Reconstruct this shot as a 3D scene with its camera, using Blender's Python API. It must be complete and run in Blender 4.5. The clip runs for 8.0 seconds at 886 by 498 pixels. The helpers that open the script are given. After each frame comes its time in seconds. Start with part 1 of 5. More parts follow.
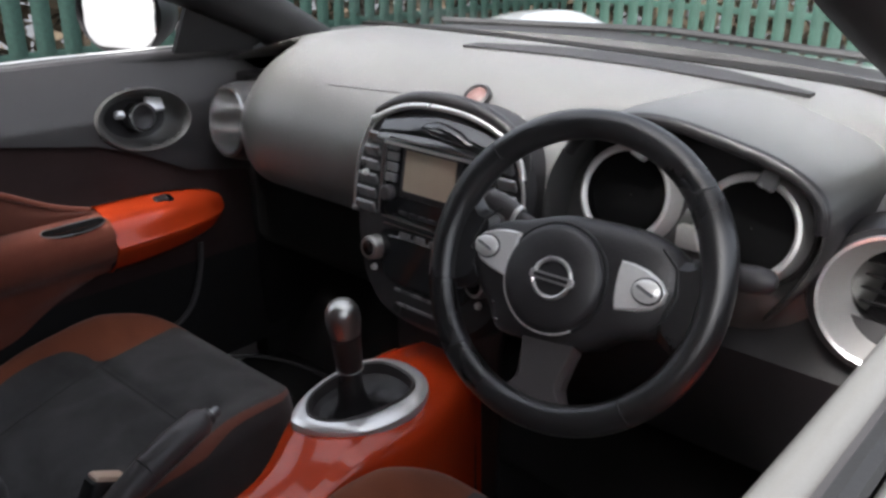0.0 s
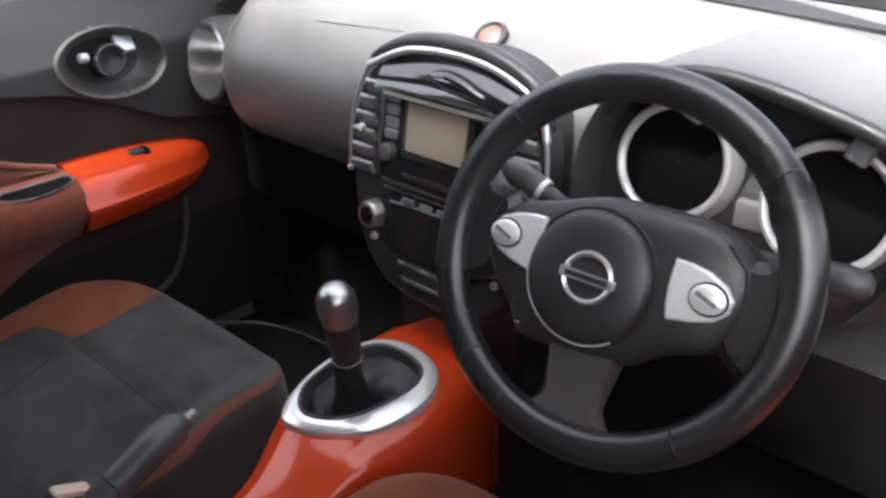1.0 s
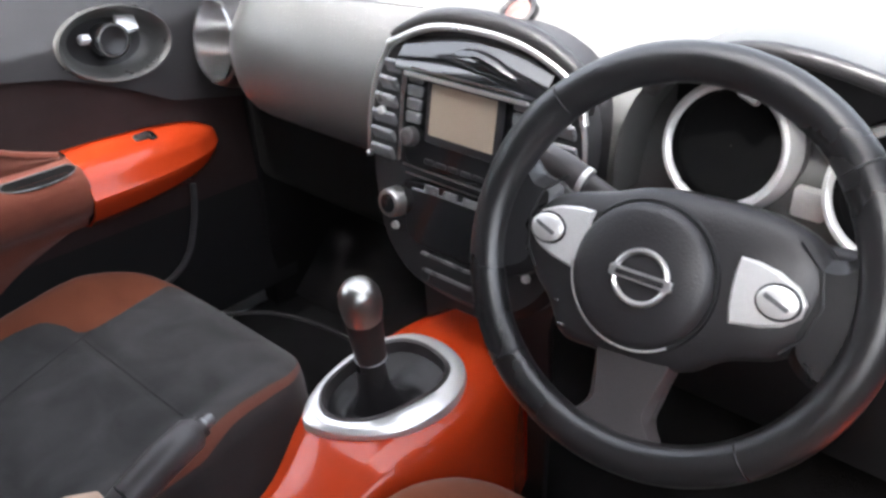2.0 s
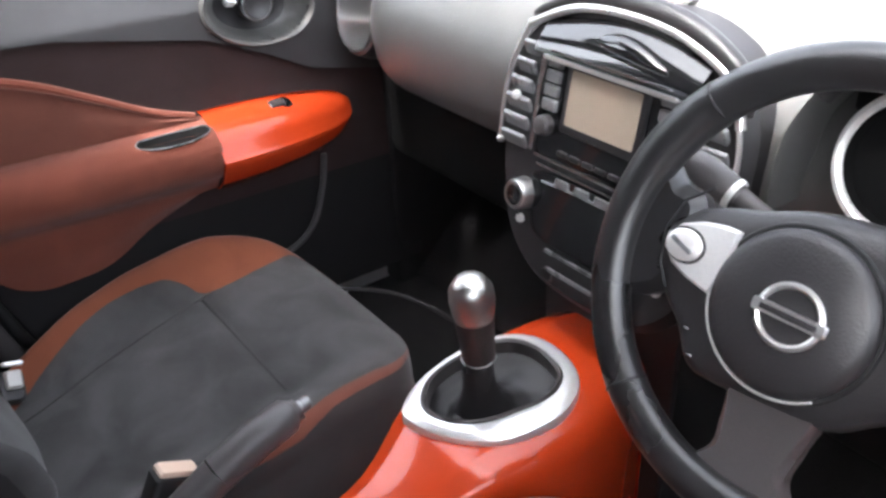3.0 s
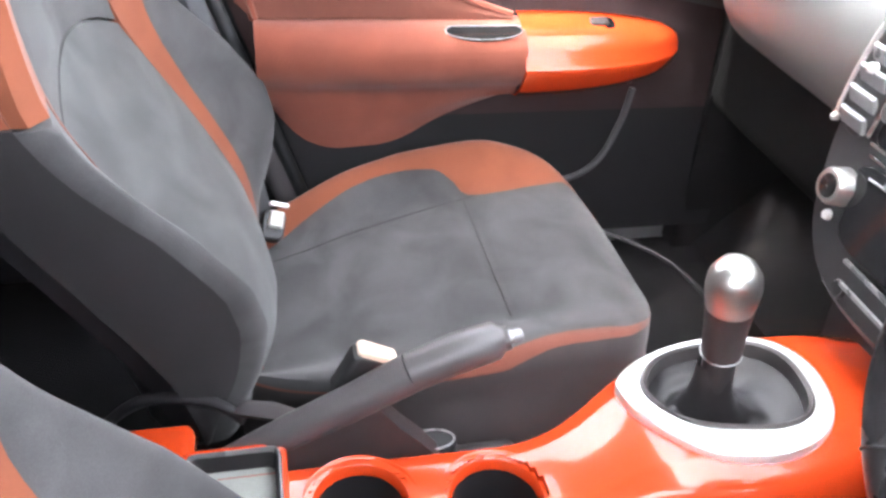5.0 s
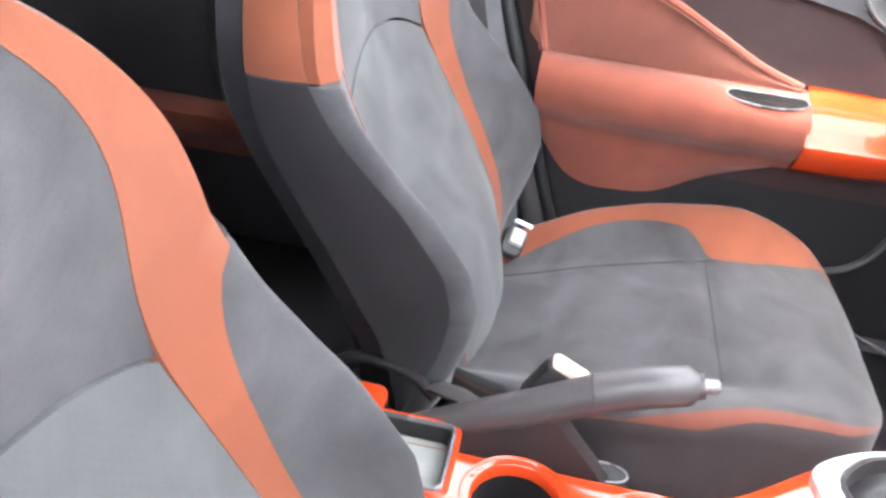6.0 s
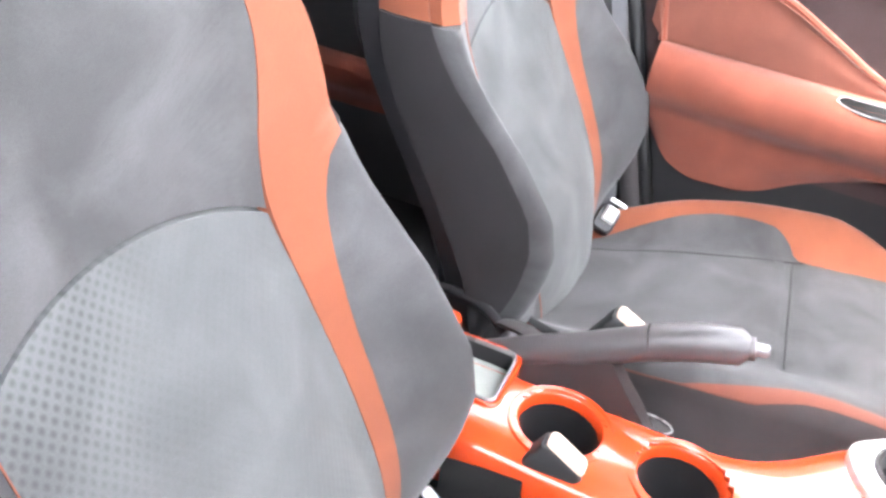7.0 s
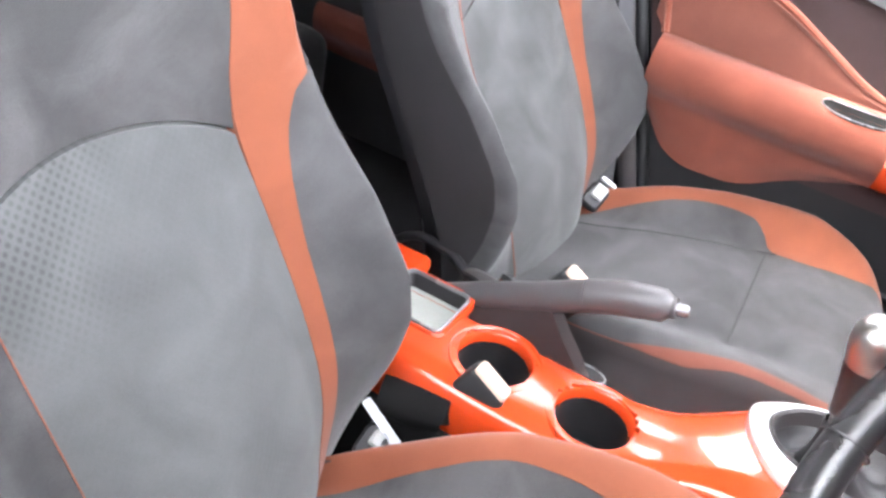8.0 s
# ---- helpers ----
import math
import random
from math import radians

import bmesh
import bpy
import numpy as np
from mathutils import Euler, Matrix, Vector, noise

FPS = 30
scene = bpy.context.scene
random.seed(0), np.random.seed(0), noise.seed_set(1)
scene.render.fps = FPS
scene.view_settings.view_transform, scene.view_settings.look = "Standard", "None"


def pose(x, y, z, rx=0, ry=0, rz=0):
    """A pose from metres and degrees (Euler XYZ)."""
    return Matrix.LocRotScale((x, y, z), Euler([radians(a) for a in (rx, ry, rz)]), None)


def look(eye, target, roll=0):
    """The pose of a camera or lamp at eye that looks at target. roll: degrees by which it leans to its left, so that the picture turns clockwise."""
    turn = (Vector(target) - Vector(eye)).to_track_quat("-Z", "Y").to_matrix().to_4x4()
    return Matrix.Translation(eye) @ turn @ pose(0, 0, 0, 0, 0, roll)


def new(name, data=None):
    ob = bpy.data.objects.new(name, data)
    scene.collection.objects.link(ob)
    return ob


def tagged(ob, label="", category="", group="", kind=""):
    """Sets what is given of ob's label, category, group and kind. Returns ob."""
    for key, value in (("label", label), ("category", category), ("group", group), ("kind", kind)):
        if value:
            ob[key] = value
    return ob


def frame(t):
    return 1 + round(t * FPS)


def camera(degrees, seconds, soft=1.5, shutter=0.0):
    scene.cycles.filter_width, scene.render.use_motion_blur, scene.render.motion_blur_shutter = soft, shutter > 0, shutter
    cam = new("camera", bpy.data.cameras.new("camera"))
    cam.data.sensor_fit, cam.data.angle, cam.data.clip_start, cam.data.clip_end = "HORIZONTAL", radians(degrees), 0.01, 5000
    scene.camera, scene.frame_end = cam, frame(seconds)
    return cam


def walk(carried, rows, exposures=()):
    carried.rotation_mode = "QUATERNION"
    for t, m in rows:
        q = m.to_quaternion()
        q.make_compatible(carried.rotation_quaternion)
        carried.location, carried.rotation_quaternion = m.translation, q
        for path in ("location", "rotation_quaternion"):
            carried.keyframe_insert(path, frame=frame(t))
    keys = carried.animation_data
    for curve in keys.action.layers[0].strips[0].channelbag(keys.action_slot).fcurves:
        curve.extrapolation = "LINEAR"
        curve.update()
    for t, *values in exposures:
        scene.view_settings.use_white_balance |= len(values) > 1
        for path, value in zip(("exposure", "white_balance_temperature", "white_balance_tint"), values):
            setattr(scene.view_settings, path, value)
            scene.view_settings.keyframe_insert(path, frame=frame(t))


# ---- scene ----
cam = camera(55.6, 8.0, soft=2.9)
PATH = [
    (0, (0.83, -0.694, 1.299), (-0.399, 0.697, 0.556), 0.6),
    (0.5, (0.772, -0.587, 1.305), (-0.479, 0.718, 0.45), -0.1),
    (1, (0.705, -0.55, 1.294), (-0.49, 0.763, 0.375), -0.4),
    (1.2, (0.687, -0.53, 1.294), (-0.492, 0.773, 0.34), -0.7),
    (2.3, (0.628, -0.512, 1.278), (-0.573, 0.752, 0.297), -1.9),
    (2.5, (0.62, -0.498, 1.276), (-0.63, 0.707, 0.284), -2.0),
    (3, (0.602, -0.46, 1.267), (-0.781, 0.57, 0.253), -1.0),
    (3.5, (0.579, -0.451, 1.257), (-0.898, 0.38, 0.195), -1.5),
    (4, (0.563, -0.44, 1.249), (-0.966, 0.265, 0.17), -0.0),
    (4.2, (0.557, -0.436, 1.245), (-0.981, 0.227, 0.153), 1.3),
    (5.3, (0.555, -0.39, 1.208), (-1.07, -0.169, 0.062), 5.3),
    (5.5, (0.574, -0.387, 1.202), (-1.085, -0.324, 0.086), 5.5),
    (6, (0.616, -0.357, 1.189), (-1.059, -0.575, 0.118), 6.7),
    (6.5, (0.682, -0.335, 1.188), (-0.971, -0.755, 0.143), 8.4),
    (7, (0.721, -0.293, 1.167), (-0.892, -0.772, 0.085), 10.5),
    (7.5, (0.759, -0.233, 1.176), (-0.817, -0.727, 0.07), 12.6),
    (8, (0.781, -0.139, 1.202), (-0.749, -0.741, 0.084), 13.5),
]
walk(cam, [(t, look(eye, target, roll)) for t, eye, target, roll in PATH],
     [(0.0, 1.55, 6400, 10), (0.5, 2.05, 6400, 10), (1.2, 2.35, 6400, 10), (2.5, 3.05, 6350, 10), (3.0, 3.25, 6400, 10), (3.5, 3.65, 6500, 10), (4.0, 4.05, 6500, 10), (5.5, 4.95, 6500, 10), (6.0, 5.05, 6550, 10), (6.5, 5.40, 6600, 10), (7.0, 5.45, 6600, 10), (7.5, 5.20, 6600, 10), (8.0, 5.10, 6600, 10)])

# ---- daylight: an overcast sky ----
world = bpy.data.worlds.new("overcast_sky")
scene.world = world
world.use_nodes = True
wn = world.node_tree
sky = wn.nodes.new("ShaderNodeTexSky")
sky.sky_type = "NISHITA"
sky.sun_disc = False
sky.sun_elevation, sky.sun_rotation = radians(52), radians(176)
sky.dust_density, sky.air_density = 4.0, 1.0
pale = wn.nodes.new("ShaderNodeHueSaturation")  # cloud greys the sky
pale.inputs["Saturation"].default_value = 0.35
wn.links.new(sky.outputs[0], pale.inputs["Color"])
wn.links.new(pale.outputs[0], wn.nodes["Background"].inputs[0])
wn.nodes["Background"].inputs[1].default_value = 0.15
sun = new("sun", bpy.data.lights.new("sun", "SUN"))
sun.data.energy, sun.data.angle, sun.data.color = 3.6, radians(14), (1.0, 0.97, 0.93)
sun.matrix_world = look((0.2, -2.8, 3.6), (0, 0, 0.0))


# ---- materials ----
def material(name, color, rough=0.5, metal=0.0, grain=300.0, bump=0.15, vary=0.12, stain=6.0, coat=0.0, sheen=0.0, spec=0.5, coat_ior=1.8):
    """Principled surface with fine grain relief and a broader stain or wear variation."""
    m = bpy.data.materials.new(name)
    m.use_nodes = True
    nt = m.node_tree
    b = nt.nodes["Principled BSDF"]
    co = nt.nodes.new("ShaderNodeTexCoord")
    fine, broad = nt.nodes.new("ShaderNodeTexNoise"), nt.nodes.new("ShaderNodeTexNoise")
    fine.inputs["Scale"].default_value, fine.inputs["Detail"].default_value = grain, 3
    broad.inputs["Scale"].default_value, broad.inputs["Detail"].default_value = stain, 5
    for n in (fine, broad):
        nt.links.new(co.outputs["Object"], n.inputs["Vector"])
    add = nt.nodes.new("ShaderNodeMath")
    add.operation = "ADD"
    nt.links.new(fine.outputs[0], add.inputs[0])
    nt.links.new(broad.outputs[0], add.inputs[1])
    ramp = nt.nodes.new("ShaderNodeMapRange")
    ramp.inputs["From Min"].default_value, ramp.inputs["From Max"].default_value = 0.6, 1.4
    ramp.inputs["To Min"].default_value, ramp.inputs["To Max"].default_value = 1 - vary, 1 + vary
    nt.links.new(add.outputs[0], ramp.inputs[0])
    mul = nt.nodes.new("ShaderNodeVectorMath")
    mul.operation = "SCALE"
    mul.inputs[0].default_value = color
    nt.links.new(ramp.outputs[0], mul.inputs["Scale"])
    nt.links.new(mul.outputs[0], b.inputs["Base Color"])
    r2 = nt.nodes.new("ShaderNodeMapRange")
    r2.inputs["To Min"].default_value, r2.inputs["To Max"].default_value = max(0.02, rough - 0.08), min(1, rough + 0.08)
    nt.links.new(broad.outputs[0], r2.inputs[0])
    nt.links.new(r2.outputs[0], b.inputs["Roughness"])
    b.inputs["Metallic"].default_value = metal
    b.inputs["Coat Weight"].default_value = coat
    b.inputs["Coat Roughness"].default_value = 0.03
    b.inputs["Coat IOR"].default_value = coat_ior
    b.inputs["Sheen Weight"].default_value = sheen
    b.inputs["Specular IOR Level"].default_value = spec
    if bump:
        bp = nt.nodes.new("ShaderNodeBump")
        bp.inputs["Strength"].default_value, bp.inputs["Distance"].default_value = bump, 0.002
        nt.links.new(fine.outputs[0], bp.inputs["Height"])
        nt.links.new(bp.outputs[0], b.inputs["Normal"])
    return m


def fabric(name, color, cell=420.0, depth=0.35, vary=0.15, dots=0.0, blotch=0.10, fuzz=0.16):
    """Woven or knitted cloth: a cell pattern for the yarn over a soft stain."""
    m = material(name, color, 0.9, 0, 900, 0.0, vary, 9, 0, fuzz, 0.2)
    nt = m.node_tree
    b = nt.nodes["Principled BSDF"]
    co = next(n for n in nt.nodes if n.type == "TEX_COORD")
    vo = nt.nodes.new("ShaderNodeTexVoronoi")
    vo.inputs["Scale"].default_value = cell
    vo.inputs["Randomness"].default_value = 0.0 if dots else 0.25
    if dots:
        flat = nt.nodes.new("ShaderNodeMapping")
        flat.inputs["Scale"].default_value = (1, 0, 1)
        flat.inputs["Rotation"].default_value = (0, radians(45), 0)
        pre = nt.nodes.new("ShaderNodeVectorMath")
        pre.operation = "MULTIPLY"
        pre.inputs[1].default_value = (1, 0, 1)
        nt.links.new(co.outputs["Object"], pre.inputs[0])
        nt.links.new(pre.outputs[0], flat.inputs["Vector"])
        nt.links.new(flat.outputs[0], vo.inputs["Vector"])
    else:
        nt.links.new(co.outputs["Object"], vo.inputs["Vector"])
    blot = nt.nodes.new("ShaderNodeTexNoise")  # handling marks and damp patches
    blot.inputs["Scale"].default_value, blot.inputs["Detail"].default_value = 11.0, 6
    blot.inputs["Distortion"].default_value = 0.6
    nt.links.new(co.outputs["Object"], blot.inputs["Vector"])
    rub = nt.nodes.new("ShaderNodeMapRange")
    rub.inputs["From Min"].default_value, rub.inputs["From Max"].default_value = 0.36, 0.66
    rub.inputs["To Min"].default_value, rub.inputs["To Max"].default_value = 1 - blotch, 1 + blotch
    nt.links.new(blot.outputs[0], rub.inputs[0])
    worn_c = nt.nodes.new("ShaderNodeVectorMath")
    worn_c.operation = "SCALE"
    nt.links.new(b.inputs["Base Color"].links[0].from_socket, worn_c.inputs[0])
    nt.links.new(rub.outputs[0], worn_c.inputs["Scale"])
    nt.links.new(worn_c.outputs[0], b.inputs["Base Color"])
    bp = nt.nodes.new("ShaderNodeBump")
    bp.inputs["Strength"].default_value, bp.inputs["Distance"].default_value = depth, 0.003
    nt.links.new(vo.outputs["Distance"], bp.inputs["Height"])
    nt.links.new(bp.outputs[0], b.inputs["Normal"])
    if dots:
        old = b.inputs["Base Color"].links[0].from_socket
        mr = nt.nodes.new("ShaderNodeMapRange")
        mr.inputs["From Min"].default_value, mr.inputs["From Max"].default_value = 0.10, 0.45
        mr.inputs["To Min"].default_value, mr.inputs["To Max"].default_value = 1 - dots, 1 + 0.5 * dots
        nt.links.new(vo.outputs["Distance"], mr.inputs[0])
        patch = nt.nodes.new("ShaderNodeTexNoise")
        patch.inputs["Scale"].default_value = 5.0
        nt.links.new(co.outputs["Object"], patch.inputs["Vector"])
        worn = nt.nodes.new("ShaderNodeMapRange")
        worn.inputs["From Min"].default_value, worn.inputs["From Max"].default_value = 0.30, 0.46
        nt.links.new(patch.outputs[0], worn.inputs[0])
        axes = nt.nodes.new("ShaderNodeSeparateXYZ")  # holes fade in towards the upper +x side of the panel
        nt.links.new(co.outputs["Object"], axes.inputs[0])
        high = nt.nodes.new("ShaderNodeMapRange")
        high.inputs["From Min"].default_value, high.inputs["From Max"].default_value = 0.42, 0.51
        nt.links.new(axes.outputs[2], high.inputs[0])
        wide = nt.nodes.new("ShaderNodeMapRange")
        wide.inputs["From Min"].default_value, wide.inputs["From Max"].default_value = -0.05, 0.05
        nt.links.new(axes.outputs[0], wide.inputs[0])
        upper_outer = nt.nodes.new("ShaderNodeMath")
        upper_outer.operation = "MULTIPLY"
        nt.links.new(wide.outputs[0], upper_outer.inputs[0])
        nt.links.new(high.outputs[0], upper_outer.inputs[1])
        both = nt.nodes.new("ShaderNodeMath")
        both.operation = "MULTIPLY"
        nt.links.new(worn.outputs[0], both.inputs[0])
        nt.links.new(upper_outer.outputs[0], both.inputs[1])
        mix = nt.nodes.new("ShaderNodeMix")
        mix.inputs[2].default_value = 1.0
        nt.links.new(both.outputs[0], mix.inputs[0])
        nt.links.new(mr.outputs[0], mix.inputs[3])
        sc = nt.nodes.new("ShaderNodeVectorMath")
        sc.operation = "SCALE"
        nt.links.new(old, sc.inputs[0])
        nt.links.new(mix.outputs[0], sc.inputs["Scale"])
        nt.links.new(sc.outputs[0], b.inputs["Base Color"])
    return m


def glass(name, tint=(1, 1, 1), rough=0.0):
    m = bpy.data.materials.new(name)
    m.use_nodes = True
    b = m.node_tree.nodes["Principled BSDF"]
    b.inputs["Base Color"].default_value = (*tint, 1)
    b.inputs["Roughness"].default_value = rough
    b.inputs["Transmission Weight"].default_value = 1.0
    b.inputs["IOR"].default_value = 1.05
    return m


DASH = material("grained_grey_dash_plastic", (0.074, 0.073, 0.071), 0.42, 0, 900, 0.16, 0.16, 7, spec=0.8)
DOOR_TRIM = material("grained_dark_grey_trim", (0.040, 0.038, 0.040), 0.42, 0, 900, 0.10, 0.10, 5)
BLACK = material("matt_black_plastic", (0.015, 0.0138, 0.0155), 0.5, 0, 400, 0.15, 0.2, 8)
PIANO = material("gloss_black_plastic", (0.008, 0.008, 0.009), 0.12, 0, 60, 0.0, 0.2, 8, 0.6)
LEATHER = material("black_leather", (0.015, 0.0145, 0.0155), 0.29, 0, 700, 0.14, 0.2, 12, spec=0.8)
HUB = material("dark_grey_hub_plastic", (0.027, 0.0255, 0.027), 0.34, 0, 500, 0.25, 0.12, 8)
SLEEVE = material("dark_brown_leather", (0.021, 0.016, 0.016), 0.5, 0, 400, 0.3, 0.2, 12)
GRIP = material("mid_grey_grip_plastic", (0.062, 0.056, 0.057), 0.38, 0, 500, 0.2, 0.12, 10)
SEAM = material("dark_sewn_thread", (0.020, 0.0195, 0.020), 0.8, 0, 800, 0.2, 0.2, 30)
RING = material("bright_silver_ring", (0.86, 0.855, 0.85), 0.24, 0.55, 300, 0.03, 0.05, 10)
SILVER = material("satin_silver_plastic", (0.80, 0.79, 0.78), 0.30, 0.45, 300, 0.05, 0.06, 10)
KEYPAD = material("satin_grey_keys", (0.22, 0.22, 0.225), 0.28, 0.4, 300, 0.05, 0.15, 20)
PILLAR = material("black_pillar_trim", (0.011, 0.0105, 0.0115), 0.6, 0, 600, 0.10, 0.12, 5, spec=0.25)
# blacker than the trim; also on parts coloured as if in deep shade
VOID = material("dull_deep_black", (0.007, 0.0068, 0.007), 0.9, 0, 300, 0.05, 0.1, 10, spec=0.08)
VENT_GREY = material("satin_grey_trim_and_shaded_bowl", (0.42, 0.42, 0.425), 0.20, 0.9, 300, 0.05, 0.08, 12)
SILL = material("pale_grey_sill_plastic", (0.13, 0.128, 0.124), 0.45, 0, 600, 0.1, 0.08, 6)
KNOB = material("brushed_aluminium", (0.52, 0.51, 0.49), 0.33, 1.0, 500, 0.05, 0.08, 20)
BADGE = material("satin_chrome", (0.88, 0.87, 0.86), 0.30, 0.9, 200, 0.10, 0.06, 30)
CHROME = material("polished_chrome", (0.85, 0.85, 0.86), 0.08, 1.0, 40, 0.0, 0.04, 10)
RED = material("gloss_orange_red_paint", (0.50, 0.047, 0.011), 0.24, 0.10, 900, 0.03, 0.10, 4, 0.75, spec=0.25, coat_ior=1.5)
GREY_CLOTH = fabric("grey_seat_cloth", (0.0470, 0.0458, 0.0468), 900, 0.15, 0.26, blotch=0.30)
MESH_CLOTH = fabric("light_grey_mesh_cloth", (0.068, 0.070, 0.070), 150, 0.07, 0.16, 0.36, blotch=0.14)
WORN_CLOTH = fabric("pale_grey_worn_cloth", (0.0575, 0.0580, 0.0580), 900, 0.12, 0.20, blotch=0.24)
SIDE_CLOTH = fabric("dark_grey_side_cloth", (0.015, 0.0132, 0.0142), 900, 0.15, 0.16)
# side cloth again, its colour lightened for light on the upturned cushion side
LIT_SIDE_CLOTH = fabric("lit_brown_grey_side_cloth", (0.033, 0.0275, 0.028), 900, 0.15, 0.16)
ORANGE_CLOTH = fabric("orange_seat_cloth", (0.170, 0.050, 0.025), 700, 0.05, 0.10)
DOOR_CLOTH = fabric("rust_orange_door_cloth", (0.172, 0.047, 0.029), 500, 0.3, 0.14)
INSERT_AND_SHADE_CLOTH = fabric("brown_orange_insert_and_shade_cloth", (0.1287, 0.04328, 0.02924), 500, 0.2, 0.16)
BROWN_CLOTH = fabric("dark_brown_door_cloth", (0.036, 0.021, 0.0205), 500, 0.3, 0.2)
CARPET = fabric("black_carpet", (0.012, 0.011, 0.012), 300, 0.6, 0.3, fuzz=0.0)
WEBBING = fabric("grey_belt_webbing", (0.085, 0.085, 0.09), 700, 0.3, 0.1)
# cream base colour carries the daylight glare on the display
SCREEN = material("cream_glare_screen", (0.38, 0.31, 0.243), 0.16, 0, 80, 0.0, 0.03, 9, 0.8)
SLAT = material("satin_vent_slat", (0.26, 0.26, 0.265), 0.30, 0.4, 300, 0.05, 0.12, 30)
BODY = material("silver_car_paint", (0.40, 0.405, 0.41), 0.3, 0.35, 900, 0.02, 0.05, 3, 1.0)
HEADLINER = fabric("dark_grey_headliner", (0.13, 0.127, 0.125), 500, 0.2, 0.05)
RUBBER = material("black_rubber", (0.012, 0.012, 0.013), 0.6, 0, 300, 0.1, 0.2, 12)
TRAY_MAT = material("pale_grey_tray_mat", (0.24, 0.245, 0.225), 0.55, 0, 300, 0.15, 0.12, 30)
WHITE = material("pale_plastic", (0.46, 0.45, 0.43), 0.35, 0, 300, 0.05, 0.05, 10)
TAN = material("tan_plastic", (0.60, 0.45, 0.35), 0.35, 0, 300, 0.05, 0.05, 10)
FENCE = material("weathered_green_fence_paint", (0.024, 0.062, 0.047), 0.6, 0, 40, 0.3, 0.45, 3)
BRUSH = material("brown_bramble", (0.14, 0.107, 0.073), 0.9, 0, 25, 0.4, 0.5, 4)
ASPHALT = material("wet_grey_asphalt", (0.055, 0.055, 0.057), 0.6, 0, 120, 0.6, 0.35, 1.5)
GLASS = glass("clear_window_glass")
PRIVACY = glass("dark_privacy_glass", (0.10, 0.10, 0.11))
MIRROR = material("mirror_glass", (0.9, 0.9, 0.9), 0.03, 1.0, 40, 0.0, 0.0, 10)

# ---- builders ----
ROOT = {}


def thing(name, at, label, category, group="", kind=""):
    ob = new(name)
    ob.location = at
    ob.empty_display_size = 0.05
    ROOT[ob.name] = Vector(at)
    return tagged(ob, label, category, group, kind)


def finish(name, bm, mat, at, sharp=0.7):
    """Mesh object with its origin at a place; bm is in world metres."""
    bmesh.ops.remove_doubles(bm, verts=bm.verts, dist=1e-6)
    bmesh.ops.recalc_face_normals(bm, faces=bm.faces)
    bmesh.ops.translate(bm, vec=-Vector(at), verts=bm.verts)
    for f in bm.faces:
        f.smooth = True
    for e in bm.edges:
        if len(e.link_faces) == 2 and e.calc_face_angle(0) > sharp:
            e.smooth = False
    me = bpy.data.meshes.new(name)
    bm.to_mesh(me)
    bm.free()
    me.materials.append(mat)
    return new(name, me)


def part(name, bm, mat, parent, label="", sharp=0.7):
    """One mesh under a thing or under a part; bm is in world metres."""
    at = ROOT[parent.name]
    ob = finish(name, bm, mat, at, sharp)
    ob.parent = parent
    ROOT[ob.name] = at
    return tagged(ob, label) if label else ob


def solo(name, bm, mat, label, category, at=None, group="", kind="", sharp=0.7):
    """A thing that is one mesh."""
    if at is None:
        lo = [min(v.co[i] for v in bm.verts) for i in range(3)]
        hi = [max(v.co[i] for v in bm.verts) for i in range(3)]
        at = ((lo[0] + hi[0]) / 2, (lo[1] + hi[1]) / 2, lo[2])
    ob = finish(name, bm, mat, at, sharp)
    ob.location = at
    ROOT[ob.name] = Vector(at)
    return tagged(ob, label, category, group, kind)


def lerp(table, x):
    """Smooth value from a table of (x, value)."""
    if x <= table[0][0]:
        return table[0][1]
    for (a, u), (b, v) in zip(table, table[1:]):
        if x <= b:
            k = (x - a) / (b - a)
            return u + (v - u) * k
    return table[-1][1]


def spline(pts, n, closed=False):
    """n points per span of a Catmull-Rom curve through pts."""
    P = [Vector(p) for p in pts]
    m = len(P)
    out = []
    for i in range(m if closed else m - 1):
        if closed:
            a, b, c, d = P[i - 1], P[i], P[(i + 1) % m], P[(i + 2) % m]
        else:
            a, b, c, d = P[max(i - 1, 0)], P[i], P[i + 1], P[min(i + 2, m - 1)]
        for k in range(n):
            t = k / n
            out.append(0.5 * ((2 * b) + (c - a) * t + (2 * a - 5 * b + 4 * c - d) * t * t + (3 * b - a - 3 * c + d) * t ** 3))
    if not closed:
        out.append(P[-1].copy())
    return out


def sheet(rows, thick=0.0, closed=False, bm=None):
    """A surface from rows of points; thick gives it depth against its normals."""
    bm = bm or bmesh.new()
    grid = [[bm.verts.new(p) for p in r] for r in rows]
    faces = []
    for a, b in zip(grid, grid[1:]):
        n = len(a)
        for i in range(n if closed else n - 1):
            j = (i + 1) % n
            try:
                faces.append(bm.faces.new((a[i], a[j], b[j], b[i])))
            except ValueError:
                pass
    if thick:
        bmesh.ops.remove_doubles(bm, verts=bm.verts, dist=1e-6)
        bmesh.ops.recalc_face_normals(bm, faces=bm.faces)
        bmesh.ops.solidify(bm, geom=list(bm.faces), thickness=thick)
    return bm


